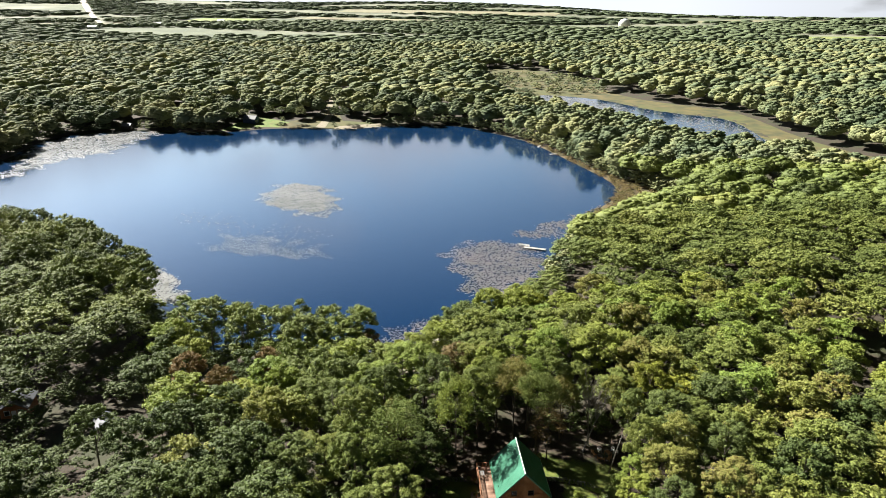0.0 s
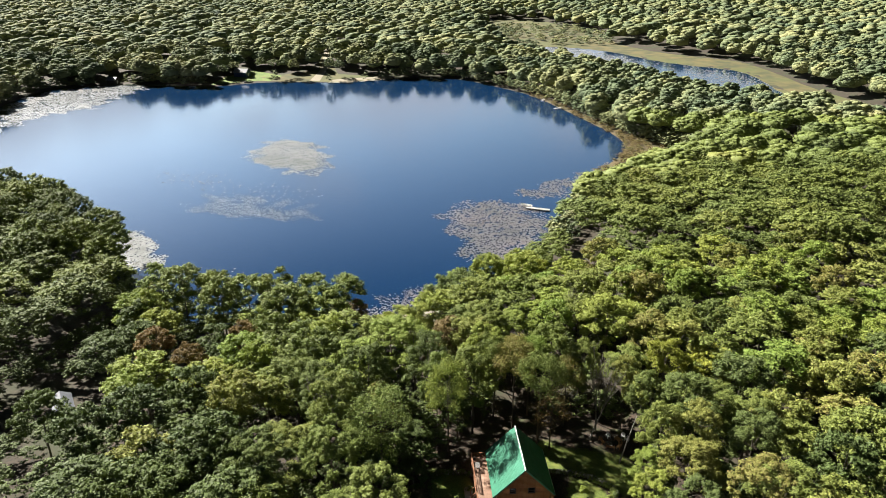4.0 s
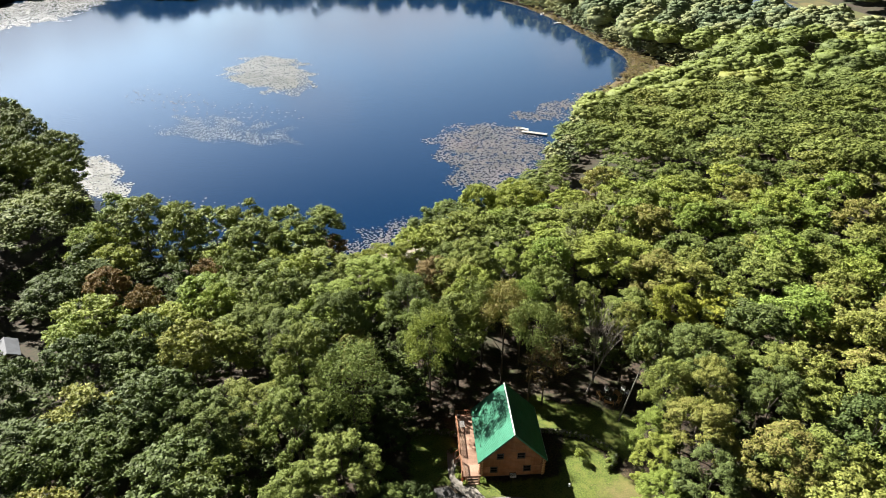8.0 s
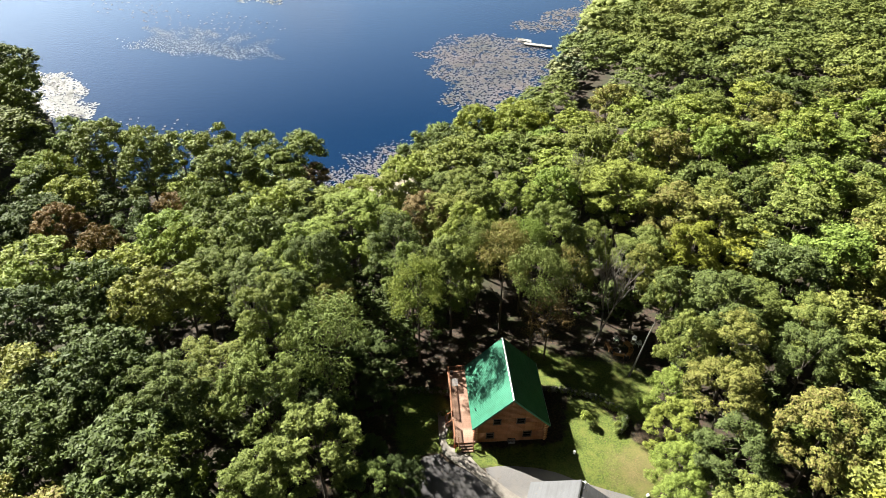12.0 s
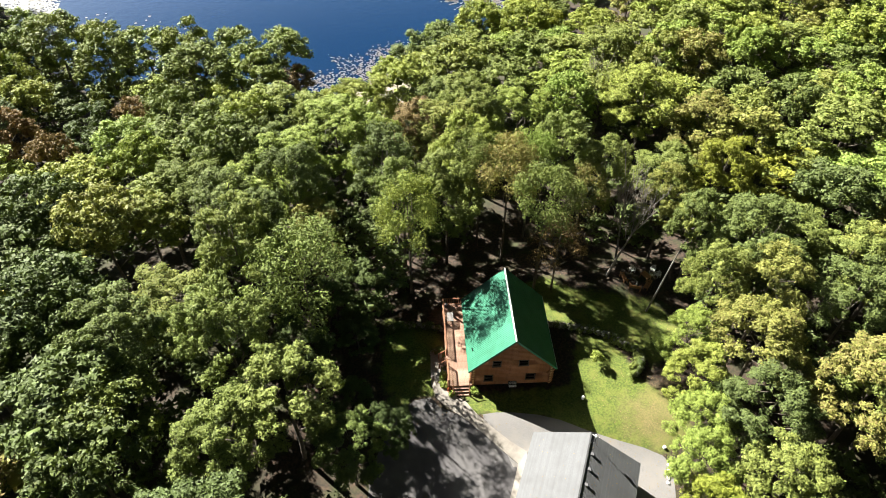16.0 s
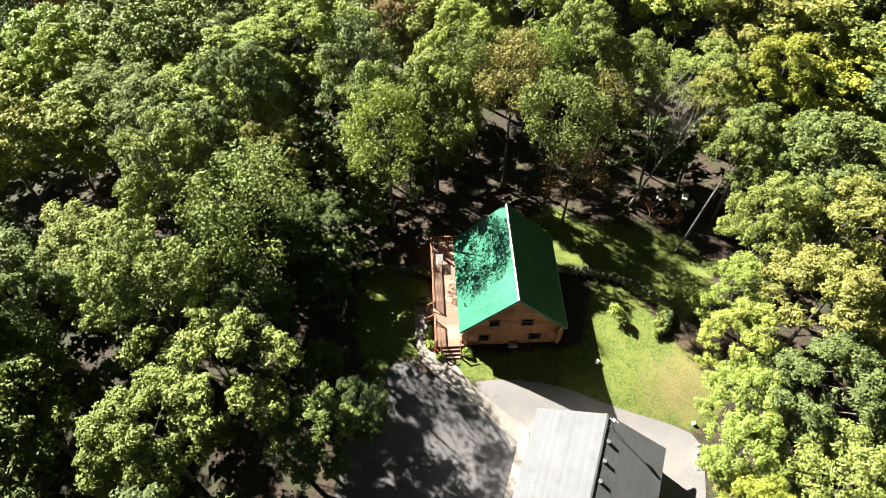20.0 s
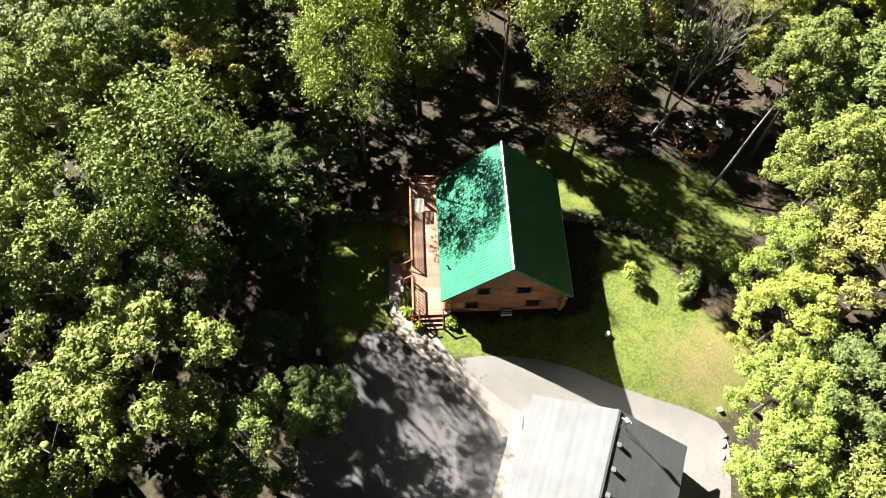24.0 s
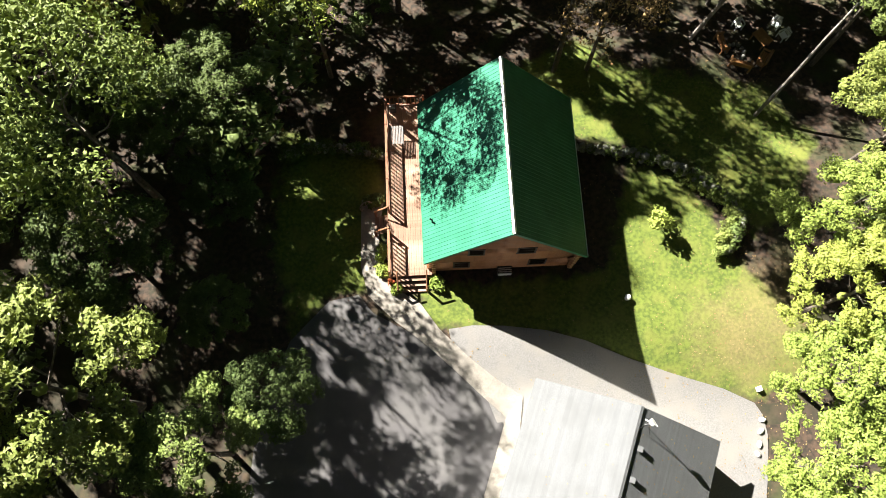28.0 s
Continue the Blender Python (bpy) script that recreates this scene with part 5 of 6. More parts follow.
for sx in (DX0 + 0.46, DX1 - 0.31):
    vs = [(sx - 0.02, DY0, DZ - 0.05), (sx - 0.02, DY0 - 0.9, 0.05), (sx - 0.02, DY0, 0.02), (sx + 0.02, DY0, DZ - 0.05), (sx + 0.02, DY0 - 0.9, 0.05), (sx + 0.02, DY0, 0.02)]
    link_mesh("stringer", vs, [(0, 1, 2), (5, 4, 3), (0, 3, 4, 1), (1, 4, 5, 2), (2, 5, 3, 0)], M_RAIL, deck)
    part("post", bbox(sx - 0.06, sx + 0.06, DY0 - 0.86, DY0 - 0.74, -0.1, 0.95, 0.01), M_RAIL, deck)
    bm = bmesh.new()
    rod(bm, (sx, DY0 - 0.8, 0.92), (sx, DY0 + 0.05, DZ + 0.98), 0.05, 0.05, 6)
    part("handrail", bm, M_RAIL, deck)
for sy in (2.58, 3.82):
    part("post", bbox(DX0 - 0.82, DX0 - 0.70, sy - 0.06, sy + 0.06, -0.1, 0.95, 0.01), M_RAIL, deck)
    bm = bmesh.new()
    rod(bm, (DX0 - 0.76, sy, 0.92), (DX0 + 0.05, sy, DZ + 0.98), 0.05, 0.05, 6)
    part("handrail", bm, M_RAIL, deck)


# ---- plants and small things by the deck ----
def shrub(x, y, r, h, leaf, label, name="shrub", seed=1, per=260, size=0.16, z=None):
    g = np.random.default_rng(seed)
    pf = np.array([(g.uniform(-0.5, 0.5) * r, g.uniform(-0.5, 0.5) * r, h * g.uniform(0.3, 0.75), r * g.uniform(0.35, 0.55)) for _ in range(8)])
    t = thing(name, pose(x, y, lz(x, y) + 0.04 if z is None else z), label, "shrub", "shrubs")
    o = new("foliage", tri_mesh("foliage", *crown_arrays((pf, []), per * 2, size, g, 2, 0.7), leaf))
    o.parent = t
    bm = bmesh.new()
    for k in range(4):
        rod(bm, (0, 0, -0.1), (g.uniform(-0.3, 0.3) * r, g.uniform(-0.3, 0.3) * r, h * 0.5), 0.02, 0.01, 4)
    part("stems", bm, M_BARK, t)
    return t


shrub(-6.75, 1.5, 0.55, 0.6, M_BRIGHT, "low green shrub beside the deck", seed=2)
shrub(-6.8, 0.4, 0.5, 0.5, M_BRIGHT, "low green shrub beside the deck", seed=3)
shrub(-6.15, -0.75, 0.42, 0.5, M_BRIGHT, "small bright shrub beside the front steps", seed=4)
shrub(-3.75, -0.55, 0.5, 0.55, M_BRIGHT, "small bright shrub beside the front steps", seed=5)
shrub(-6.35, -0.35, 0.22, 0.75, M_RED, "pot of red flowers beside the front steps", "flower_pot", 6, 120, 0.09)
shrub(-7.35, 4.65, 0.6, 0.6, M_DARK, "dark leafy shrub in the planting bed", seed=7)
shrub(9.4, 2.5, 0.85, 2.5, M_BRIGHT, "young light green sapling on the lawn", "sapling", 8, 150, 0.17)
shrub(13.0, 1.2, 0.5, 1.0, M_COOL, "leafy bush at the end of the stone wall", seed=9, per=380)
wheel = thing("wagon_wheel", pose(-7.75, 4.35, lz(-7.75, 4.35) + 0.42, 70, 0, 20), "old grey wagon wheel leaning in the planting bed", "wheel")
bm = bmesh.new()
for k in range(20):
    a, b = k * math.tau / 20, (k + 1) * math.tau / 20
    rod(bm, (math.cos(a) * 0.4, math.sin(a) * 0.4, 0), (math.cos(b) * 0.4, math.sin(b) * 0.4, 0), 0.03, 0.03, 5)
part("rim", bm, M_DEADWOOD, wheel)
for k in range(8):
    a = k * math.tau / 8
    bm = bmesh.new()
    rod(bm, (math.cos(a) * 0.05, math.sin(a) * 0.05, 0), (math.cos(a) * 0.39, math.sin(a) * 0.39, 0), 0.018, 0.018, 5)
    part("spoke", bm, M_DEADWOOD, wheel)
bm = bmesh.new()
rod(bm, (0, 0, -0.06), (0, 0, 0.06), 0.07, 0.07, 10)
part("hub", bm, M_DEADWOOD, wheel)

# ---- garage ----
GA = math.atan2(-3.71, 9.31)                # turn of the gable end
GZ = -0.95
garage = thing("garage", Matrix.Translation((5.9, -8.1, GZ)) @ Matrix.Rotation(GA, 4, "Z"), "garage with a low-pitched grey shingle roof", "garage")
GH, GRZ, GEZ, GLEN = 5.0, 5.3, 2.62, 11.0   # half width, ridge and eave heights, length
part("wall", bbox(-GH + 0.35, GH - 0.35, -GLEN + 0.4, -0.45, -0.3, GEZ + 0.05), M_WHITE, garage, "pale boarded wall")
gbm = bmesh.new()
gv = [gbm.verts.new(p) for p in ((-GH + 0.35, -0.45, GEZ), (GH - 0.35, -0.45, GEZ), (0, -0.45, GRZ - 0.12), (-GH + 0.35, -0.6, GEZ), (GH - 0.35, -0.6, GEZ), (0, -0.6, GRZ - 0.12))]
for f in ((0, 1, 2), (5, 4, 3), (0, 3, 4, 1), (1, 4, 5, 2), (2, 5, 3, 0)):
    gbm.faces.new([gv[i] for i in f])
part("gable_wall", gbm, M_WHITE, garage)
GL = math.hypot(GH, GRZ - GEZ)
for side in (-1, 1):
    ux, uz = side * GH / GL, -(GRZ - GEZ) / GL
    hx, hz = side * (GRZ - GEZ) / GL, GH / GL
    on = lambda v, u, h: (ux * u + hx * h, v, GRZ + uz * u + hz * h)
    pts = [on(v, u, h) for v in (0, -GLEN) for u, h in ((0, 0), (GL, 0), (GL, -0.14), (0, -0.14))]
    slope = link_mesh("roof_slope", pts, [(0, 1, 2, 3), (7, 6, 5, 4), (0, 4, 5, 1), (1, 5, 6, 2), (2, 6, 7, 3), (3, 7, 4, 0)], M_SHINGLE, garage)
    course = 0.145
    for k in range(int(GL / course)):
        u0, u1 = k * course, (k + 1) * course + 0.03
        vs = [on(v, u, h) for v in (0.02, -GLEN - 0.02) for u, h in ((u0, 0.004), (u1, 0.013), (u1, 0.003))]
        link_mesh("shingle_course", vs, [(0, 3, 4, 1), (1, 4, 5, 2), (0, 1, 2), (3, 5, 4)], M_SHINGLE, slope)
    part("fascia", bbox(min(side * GH, side * (GH - 0.03)), max(side * GH, side * (GH - 0.03)), -GLEN, 0.0, GEZ - 0.17, GEZ - 0.02), M_DARKWOOD if side < 0 else M_WHITE, slope)
bm = bmesh.new()
vs = [bm.verts.new(p) for y in (0.03, -GLEN - 0.03) for p in ((-0.15, y, GRZ - 0.005), (0, y, GRZ + 0.05), (0.15, y, GRZ - 0.005))]
bm.faces.new((vs[0], vs[3], vs[4], vs[1]))
bm.faces.new((vs[1], vs[4], vs[5], vs[2]))
part("ridge_cap", bm, M_SHINGLE, garage)
for k in range(4):
    gx0, gy0 = 0.5, -1.95 - k * 1.5
    gz0 = GRZ - gx0 * (GRZ - GEZ) / GH
    bm = bbox(gx0 - 0.11, gx0 + 0.11, gy0 - 0.11, gy0 + 0.11, gz0 - 0.1, gz0 + 0.12, 0.02)
    v = part("roof_vent", bm, M_DARKMETAL, garage, "square dark roof vent")
    part("cap", bbox(gx0 - 0.14, gx0 + 0.14, gy0 - 0.14, gy0 + 0.14, gz0 + 0.12, gz0 + 0.15, 0.01), M_SHINGLE, v)
mast = thing("antenna", garage.matrix_world @ Matrix.Translation((0.45, -0.75, GRZ - 0.12)), "small white antenna on a mast on the garage roof", "antenna")
bm = bmesh.new()
rod(bm, (0, 0, -0.1), (0, 0, 0.9), 0.025, 0.025, 6)
part("mast", bm, M_ALU, mast)
bm = bmesh.new()
rod(bm, (0, 0, 0.85), (0.1, 0.12, 0.95), 0.16, 0.2, 12)
rod(bm, (-0.32, 0.1, 0.93), (0.32, -0.02, 0.93), 0.035, 0.035, 6)
part("head", bm, M_PLASTIC, mast, "white antenna head")
for s in (-1, 1):
    bm = bmesh.new()
    rod(bm, (s * 0.35, -0.35, -0.12 - s * 0.09), (0, 0, 0.55), 0.012, 0.012, 5)
    part("stay", bm, M_DARKMETAL, mast)
tl = thing("tarpaulin", pose(3.05, -6.75, lz(3.05, -6.75) + 0.11, 0, 0, -22), "small teal sheet lying on the pad", "tarpaulin")
bm = bmesh.new()
bmesh.ops.create_grid(bm, x_segments=6, y_segments=4, size=0.5)
for v in bm.verts:
    v.co = (v.co.x * 0.9, v.co.y * 0.5, 0.02 + 0.03 * math.sin(v.co.x * 9) * math.cos(v.co.y * 8))
part("cloth", bm, M_TEAL, tl)


# ---- stone walls ----
def stone_wall(line, label, seed, rows=3):
    g = np.random.default_rng(seed)
    w = thing("stone_wall", pose(0, 0, 0), label, "stone wall")
    shapes = []
    for k in range(6):
        v = ICO_V * g.uniform(0.72, 1.12, (len(ICO_V), 1)) * np.array([1.0, 0.8, 0.7])
        shapes.append(tri_mesh("stone", v, ICO_F, M_STONE))
    length = sum(math.dist(line[i], line[i + 1]) for i in range(len(line) - 1))
    n = int(length / 0.42)
    for r in range(rows):
        for k in range(n):
            s = (k + 0.5 * (r % 2) + g.uniform(-0.2, 0.2)) / n * length
            for i in range(len(line) - 1):
                d = math.dist(line[i], line[i + 1])
                if s <= d or i == len(line) - 2:
                    q = min(s / d, 1.0)
                    px, py = line[i][0] + (line[i + 1][0] - line[i][0]) * q, line[i][1] + (line[i + 1][1] - line[i][1]) * q
                    break
                s -= d
            o = new("stone", shapes[int(g.integers(0, 6))])
            o.parent = w
            sc = g.uniform(0.2, 0.32)
            px, py = px + g.uniform(-0.14, 0.14), py + g.uniform(-0.14, 0.14)
            o.location, o.rotation_euler, o.scale = (px, py, lz(px, py) + 0.12 + r * 0.26), (g.uniform(-0.4, 0.4), g.uniform(-0.4, 0.4), g.uniform(0, 6.3)), (sc, sc, sc)
    g2 = np.random.default_rng(seed + 1)
    pf = []
    for k in range(int(length / 0.5)):
        s = (k + 0.5) * 0.5
        for i in range(len(line) - 1):
            d = math.dist(line[i], line[i + 1])
            if s <= d or i == len(line) - 2:
                q = min(s / d, 1.0)
                px, py = line[i][0] + (line[i + 1][0] - line[i][0]) * q, line[i][1] + (line[i + 1][1] - line[i][1]) * q
                break
            s -= d
        if g2.uniform() < 0.8:
            pf.append((px + g2.uniform(-0.25, 0.25), py + g2.uniform(-0.2, 0.2), lz(px, py) + g2.uniform(0.45, 0.8), g2.uniform(0.25, 0.45)))
    o = new("creeper", tri_mesh("creeper", *crown_arrays((np.array(pf), []), 60 * len(pf), 0.13, g2, 2, 0.4), M_DARK))
    o.parent = w
    o["label"] = "leafy creeper growing over the stones"
    return w


stone_wall([(4.6, 7.7), (8.3, 7.1), (10.2, 6.4), (11.8, 5.6), (13.4, 4.2), (14.4, 2.8), (13.9, 1.5), (13.0, 0.4)], "curved low wall of grey field stones overgrown with creeper", 41)
stone_wall([(-6.7, 7.5), (-8.2, 8.0), (-9.7, 8.3), (-11.2, 8.3), (-12.8, 7.9)], "low wall of grey field stones beside the deck", 43)


# ---- fire pit and seats ----
def bench(x, y, turn, wide=1.3):
    t = thing("garden_bench", pose(x, y, lz(x, y) + 0.03, 0, 0, turn), "orange-brown wooden bench with a slatted seat round the fire pit", "bench", "seats round the fire pit")
    for k in range(4):
        part("seat_slat", bbox(-wide / 2, wide / 2, -0.25 + k * 0.13, -0.14 + k * 0.13, 0.40, 0.43, 0.005), M_BENCH, t)
    for k in range(3):
        part("back_slat", bbox(-wide / 2, wide / 2, 0.28 + k * 0.03, 0.31 + k * 0.03, 0.52 + k * 0.14, 0.63 + k * 0.14, 0.005), M_BENCH, t)
    for sx in (-1, 1):
        part("leg", bbox(sx * wide / 2 - 0.04, sx * wide / 2 + 0.04, -0.24, -0.16, 0, 0.62, 0.005), M_BENCH, t)
        part("leg", bbox(sx * wide / 2 - 0.04, sx * wide / 2 + 0.04, 0.22, 0.30, 0, 0.9, 0.005), M_BENCH, t)
        part("armrest", bbox(sx * wide / 2 - 0.07, sx * wide / 2 + 0.07, -0.28, 0.28, 0.62, 0.66, 0.005), M_BENCH, t)
    return t


def plastic_chair(x, y, turn):
    t = thing("plastic_chair", pose(x, y, lz(x, y) + 0.03, 0, 0, turn), "white moulded plastic garden chair", "chair", "seats round the fire pit")
    part("seat", bbox(-0.25, 0.25, -0.24, 0.24, 0.40, 0.43, 0.012), M_PLASTIC, t)
    for k in range(5):
        part("back_slat", bbox(-0.23 + k * 0.1, -0.17 + k * 0.1, 0.24, 0.27, 0.46, 0.86, 0.006), M_PLASTIC, t)
    part("back_rail", bbox(-0.26, 0.26, 0.235, 0.275, 0.86, 0.93, 0.012), M_PLASTIC, t)
    for sx in (-1, 1):
        part("armrest", bbox(sx * 0.29 - 0.04, sx * 0.29 + 0.04, -0.24, 0.26, 0.62, 0.65, 0.01), M_PLASTIC, t)
        for sy in (-1, 1):
            part("leg", bbox(sx * 0.27 - 0.025, sx * 0.27 + 0.025, sy * 0.22 - 0.025, sy * 0.22 + 0.025, 0, 0.63 if sy < 0 else 0.62), M_PLASTIC, t)
    return t




# creeper over the stone wall, and what stands on the deck
def creeper(line, n, seed, label, leaf, h=0.45):
    """Low leafy growth along a line."""
    g = np.random.default_rng(seed)
    seg = [(Vector(a), Vector(b)) for a, b in zip(line[:-1], line[1:])]
    pf = []
    for _ in range(n):
        a, b = seg[int(g.integers(0, len(seg)))]
        p = a.lerp(b, g.uniform())
        px, py = p.x + g.normal() * 0.22, p.y + g.normal() * 0.22
        pf.append((px, py, lz(px, py) + g.uniform(0.15, h), g.uniform(0.12, 0.26)))
    ob = new("creeper", tri_mesh("creeper", *crown_arrays((np.array(pf), []), n * 34, 0.085, g, 2, 0.5), leaf))
    return tagged(ob, label, "plants", kind="stuff")


creeper([(7.0, 7.4), (8.9, 7.0), (10.4, 6.5), (11.3, 5.7), (12.3, 4.9), (13.3, 4.2), (14.0, 3.3), (14.2, 2.7)], 120, 71, "green creeper growing over the stone wall", M_COOL)
creeper([(12.3, 4.9), (13.3, 4.2), (14.0, 3.3), (14.1, 2.6), (13.7, 2.0), (13.0, 1.0), (12.6, 0.4)], 150, 72, "thick green growth over the stone wall's end", M_COOL, 0.75)
creeper([(-7.2, 7.7), (-8.2, 8.0), (-9.7, 8.3), (-11.2, 8.3), (-12.8, 7.9)], 50, 73, "dark creeper on the stone wall beside the deck", M_DARK)
pt = thing("slatted_table", pose(-5.78, 8.45, DZ + 0.002), "weathered grey slatted table on the deck", "table")
for k in range(9):
    part("slat", bbox(-0.42 + k * 0.094, -0.36 + k * 0.094, -0.6, 0.6, 0.70, 0.725, 0.004), M_FOUND, pt)
for sx in (-0.36, 0.36):
    for sy in (-0.5, 0.5):
        part("leg", bbox(sx - 0.03, sx + 0.03, sy - 0.03, sy + 0.03, 0, 0.70), M_FOUND, pt)
for sy in (-0.5, 0.5):
    part("batten", bbox(-0.4, 0.4, sy - 0.025, sy + 0.025, 0.66, 0.698), M_FOUND, pt)
vb = thing("louvred_box", pose(-6.0, 10.45, DZ + 0.002), "small white louvred box in the corner of the deck", "box")
part("case", bbox(-0.2, 0.2, -0.17, 0.17, 0, 0.5, 0.02), M_DARKMETAL, vb)
for k in range(4):
    part("louvre", bbox(-0.17, 0.17, -0.15 + k * 0.085, -0.11 + k * 0.085, 0.502, 0.512), M_WHITE, vb, "white louvre")
bench(15.6, 15.0, 100, 1.2)
bench(16.5, 13.4, 160, 1.3)
bench(18.1, 13.8, 235, 1.2)
plastic_chair(17.1, 16.6, 15)
plastic_chair(19.7, 16.7, -30)
plastic_chair(20.0, 15.7, -70)
tb = thing("garden_table", pose(18.4, 15.4, lz(18.4, 15.4) + 0.03, 0, 0, 30), "orange-brown wooden table beside the fire pit", "table")
for k in range(6):
    part("plank", bbox(-0.42 + k * 0.14, -0.29 + k * 0.14, -0.6, 0.6, 0.66, 0.70, 0.005), M_BENCH, tb)
for sx in (-1, 1):
    for sy in (-1, 1):
        part("leg", bbox(sx * 0.36 - 0.04, sx * 0.36 + 0.04, sy * 0.5 - 0.04, sy * 0.5 + 0.04, 0, 0.66), M_BENCH, tb)
pit = thing("fire_pit", pose(16.5, 14.5, lz(16.5, 14.5) + 0.03), "ring of field stones round a fire pit", "fire pit")
gp = np.random.default_rng(77)
for k in range(12):
    a = k * math.tau / 12
    o = new("stone", tri_mesh("stone", ICO_V * gp.uniform(0.75, 1.1, (len(ICO_V), 1)) * 0.17, ICO_F, M_STONE))
    o.parent, o.location = pit, (math.cos(a) * 0.6, math.sin(a) * 0.6, 0.08)
bm = bmesh.new()
for k in range(5):
    a = k * 1.3
    rod(bm, (math.cos(a) * 0.35, math.sin(a) * 0.35, 0.05), (-math.cos(a) * 0.2, -math.sin(a) * 0.2, 0.25), 0.05, 0.045, 6)
part("firewood", bm, M_BARK, pit)

# well cap on the lawn, white box and sacks beside the pad, hose reel by the drive
well = thing("well_cap", pose(7.1, -1.8, lz(7.1, -1.8)), "white domed well cap in the lawn", "well cap")
bm = bmesh.new()
rod(bm, (0, 0, -0.1), (0, 0, 0.35), 0.14, 0.14, 12)
part("casing", bm, M_PLASTIC, well)
bm = bmesh.new()
bmesh.ops.create_uvsphere(bm, u_segments=12, v_segments=6, radius=0.19)
for v in bm.verts:
    v.co = (v.co.x, v.co.y, max(v.co.z, 0) * 0.7 + 0.34)
part("lid", bm, M_PLASTIC, well, smooth=True)
bx = thing("storage_box", pose(14.1, -7.2, lz(14.1, -7.2) + 0.02, 0, 0, 15), "small white box at the edge of the pad", "box")
part("body", bbox(-0.13, 0.13, -0.13, 0.13, 0, 0.25, 0.02), M_PLASTIC, bx)
part("lid", bbox(-0.14, 0.14, -0.14, 0.14, 0.25, 0.28, 0.01), M_PLASTIC, bx)
for k, (x5, y5) in enumerate(((14.1, -8.9), (13.9, -9.5), (13.7, -10.2), (13.5, -10.7))):
    sk = thing("sack", pose(x5, y5, lz(x5, y5) + 0.1, 0, 0, 40 * k), "plump white sack lying beside the gravel pad", "sack", "sacks beside the pad")
    bm = bmesh.new()
    bmesh.ops.create_icosphere(bm, subdivisions=2, radius=1)
    for v in bm.verts:
        v.co = Vector((v.co.x * 0.21, v.co.y * 0.14, max(v.co.z, -0.4) * 0.12 + 0.05)) * (1 + 0.1 * math.sin(v.co.x * 7 + k))
    part("cloth", bm, M_PLASTIC, sk, smooth=True)
stake = thing("post_with_reflector", pose(-13.2, -10.9, lz(-13.2, -10.9)), "thin pale stake with a round marker beside the driveway", "stake")
bm = bmesh.new()
rod(bm, (0, 0, -0.2), (0, 0, 1.3), 0.03, 0.03, 6)
part("stake", bm, M_WHITE, stake)
bm = bmesh.new()
rod(bm, (0.0, -0.04, 1.3), (0.0, -0.06, 1.3), 0.16, 0.16, 12)
part("marker", bm, M_ALU, stake)


# ---- lake: lily pads, docks, boats ----
def pads(polys, n, seed, size, label, basin=None, material=M_LILY, ragged=1.6):
    """Floating leaves strewn over patches of the lake, thinning towards the edges."""
    g = np.random.default_rng(seed)
    vs, fs, k = [], [], 0
    for poly, share in polys:
        pr = rounded(poly, 2)
        ax, bx_, ay, by_ = min(p[0] for p in pr), max(p[0] for p in pr), min(p[1] for p in pr), max(p[1] for p in pr)
        px, py = g.uniform(ax - 6, bx_ + 6, n * 4), g.uniform(ay - 6, by_ + 6, n * 4)
        d = to_poly(px, py, pr)
        lump = np.sin(px * 0.5 + np.sin(py * 0.31) * 2) + np.sin(py * 0.42 + px * 0.13)
        keep = (-d + lump * ragged > g.uniform(-3.5, 3.5, n * 4))
        keep &= to_poly(px, py, basin or LAKE_R) < 0.5
        px, py = px[keep][:int(n * share)], py[keep][:int(n * share)]
        for x6, y6 in zip(px, py):
            r = g.uniform(0.55, 1.3) * size
            a0 = g.uniform(0, 6.28)
            vs += [(x6 + math.cos(a0 + j * 1.0472) * r * g.uniform(0.8, 1.15), y6 + math.sin(a0 + j * 1.0472) * r * g.uniform(0.8, 1.15), WATER_Z + 0.03 + 0.01 * (k % 5)) for j in range(6)]
            fs += [(k * 6, k * 6 + 1, k * 6 + 2), (k * 6, k * 6 + 2, k * 6 + 3), (k * 6, k * 6 + 3, k * 6 + 4), (k * 6, k * 6 + 4, k * 6 + 5)]
            k += 1
    ob = new("lily_pads", tri_mesh("lily_pads", np.array(vs), np.array(fs), material))
    return tagged(ob, label, "lily pads", kind="stuff")


pads([([(-80, 208), (-80, 224), (-74, 242), (-58, 236), (-49, 208), (-50, 187), (-62, 193)], 1.0)], 6500, 51, 0.32, "round raft of pale lily pads on the open lake", None, M_PADS_GLARE)
# real pads, paler than the tan ones: sun glare put into their colour
pads([([(-108, 129), (-102, 132), (-89, 114), (-86, 104), (-97, 104)], 1.0)], 3600, 52, 0.3, "pale lily pads along the near shore", None, M_PADS_GLARE)
pads([([(-3, 142), (15, 154), (27, 143), (31, 128), (19, 108), (4, 100), (1, 119)], 1.0)], 5200, 53, 0.32, "tan lily pads beside the dock")
pads([([(23, 158), (36, 167), (58, 182), (76, 200), (70, 192), (52, 170), (36, 154)], 1.0)], 2600, 54, 0.36, "tan lily pads along the shore")
pads([([(-29, 70), (-20, 72), (-9, 79), (-6, 88), (-13, 84), (-23, 78), (-30, 76)], 1.0)], 1900, 55, 0.2, "lily pads and flotsam in the near cove")
pads([([(-120, 190), (-60, 150), (-40, 160), (-60, 172), (-110, 200)], 0.25), ([(-60, 78), (-40, 80), (-60, 100), (-85, 100)], 0.2)], 800, 56, 0.3, "scattered lily pads on the lake")
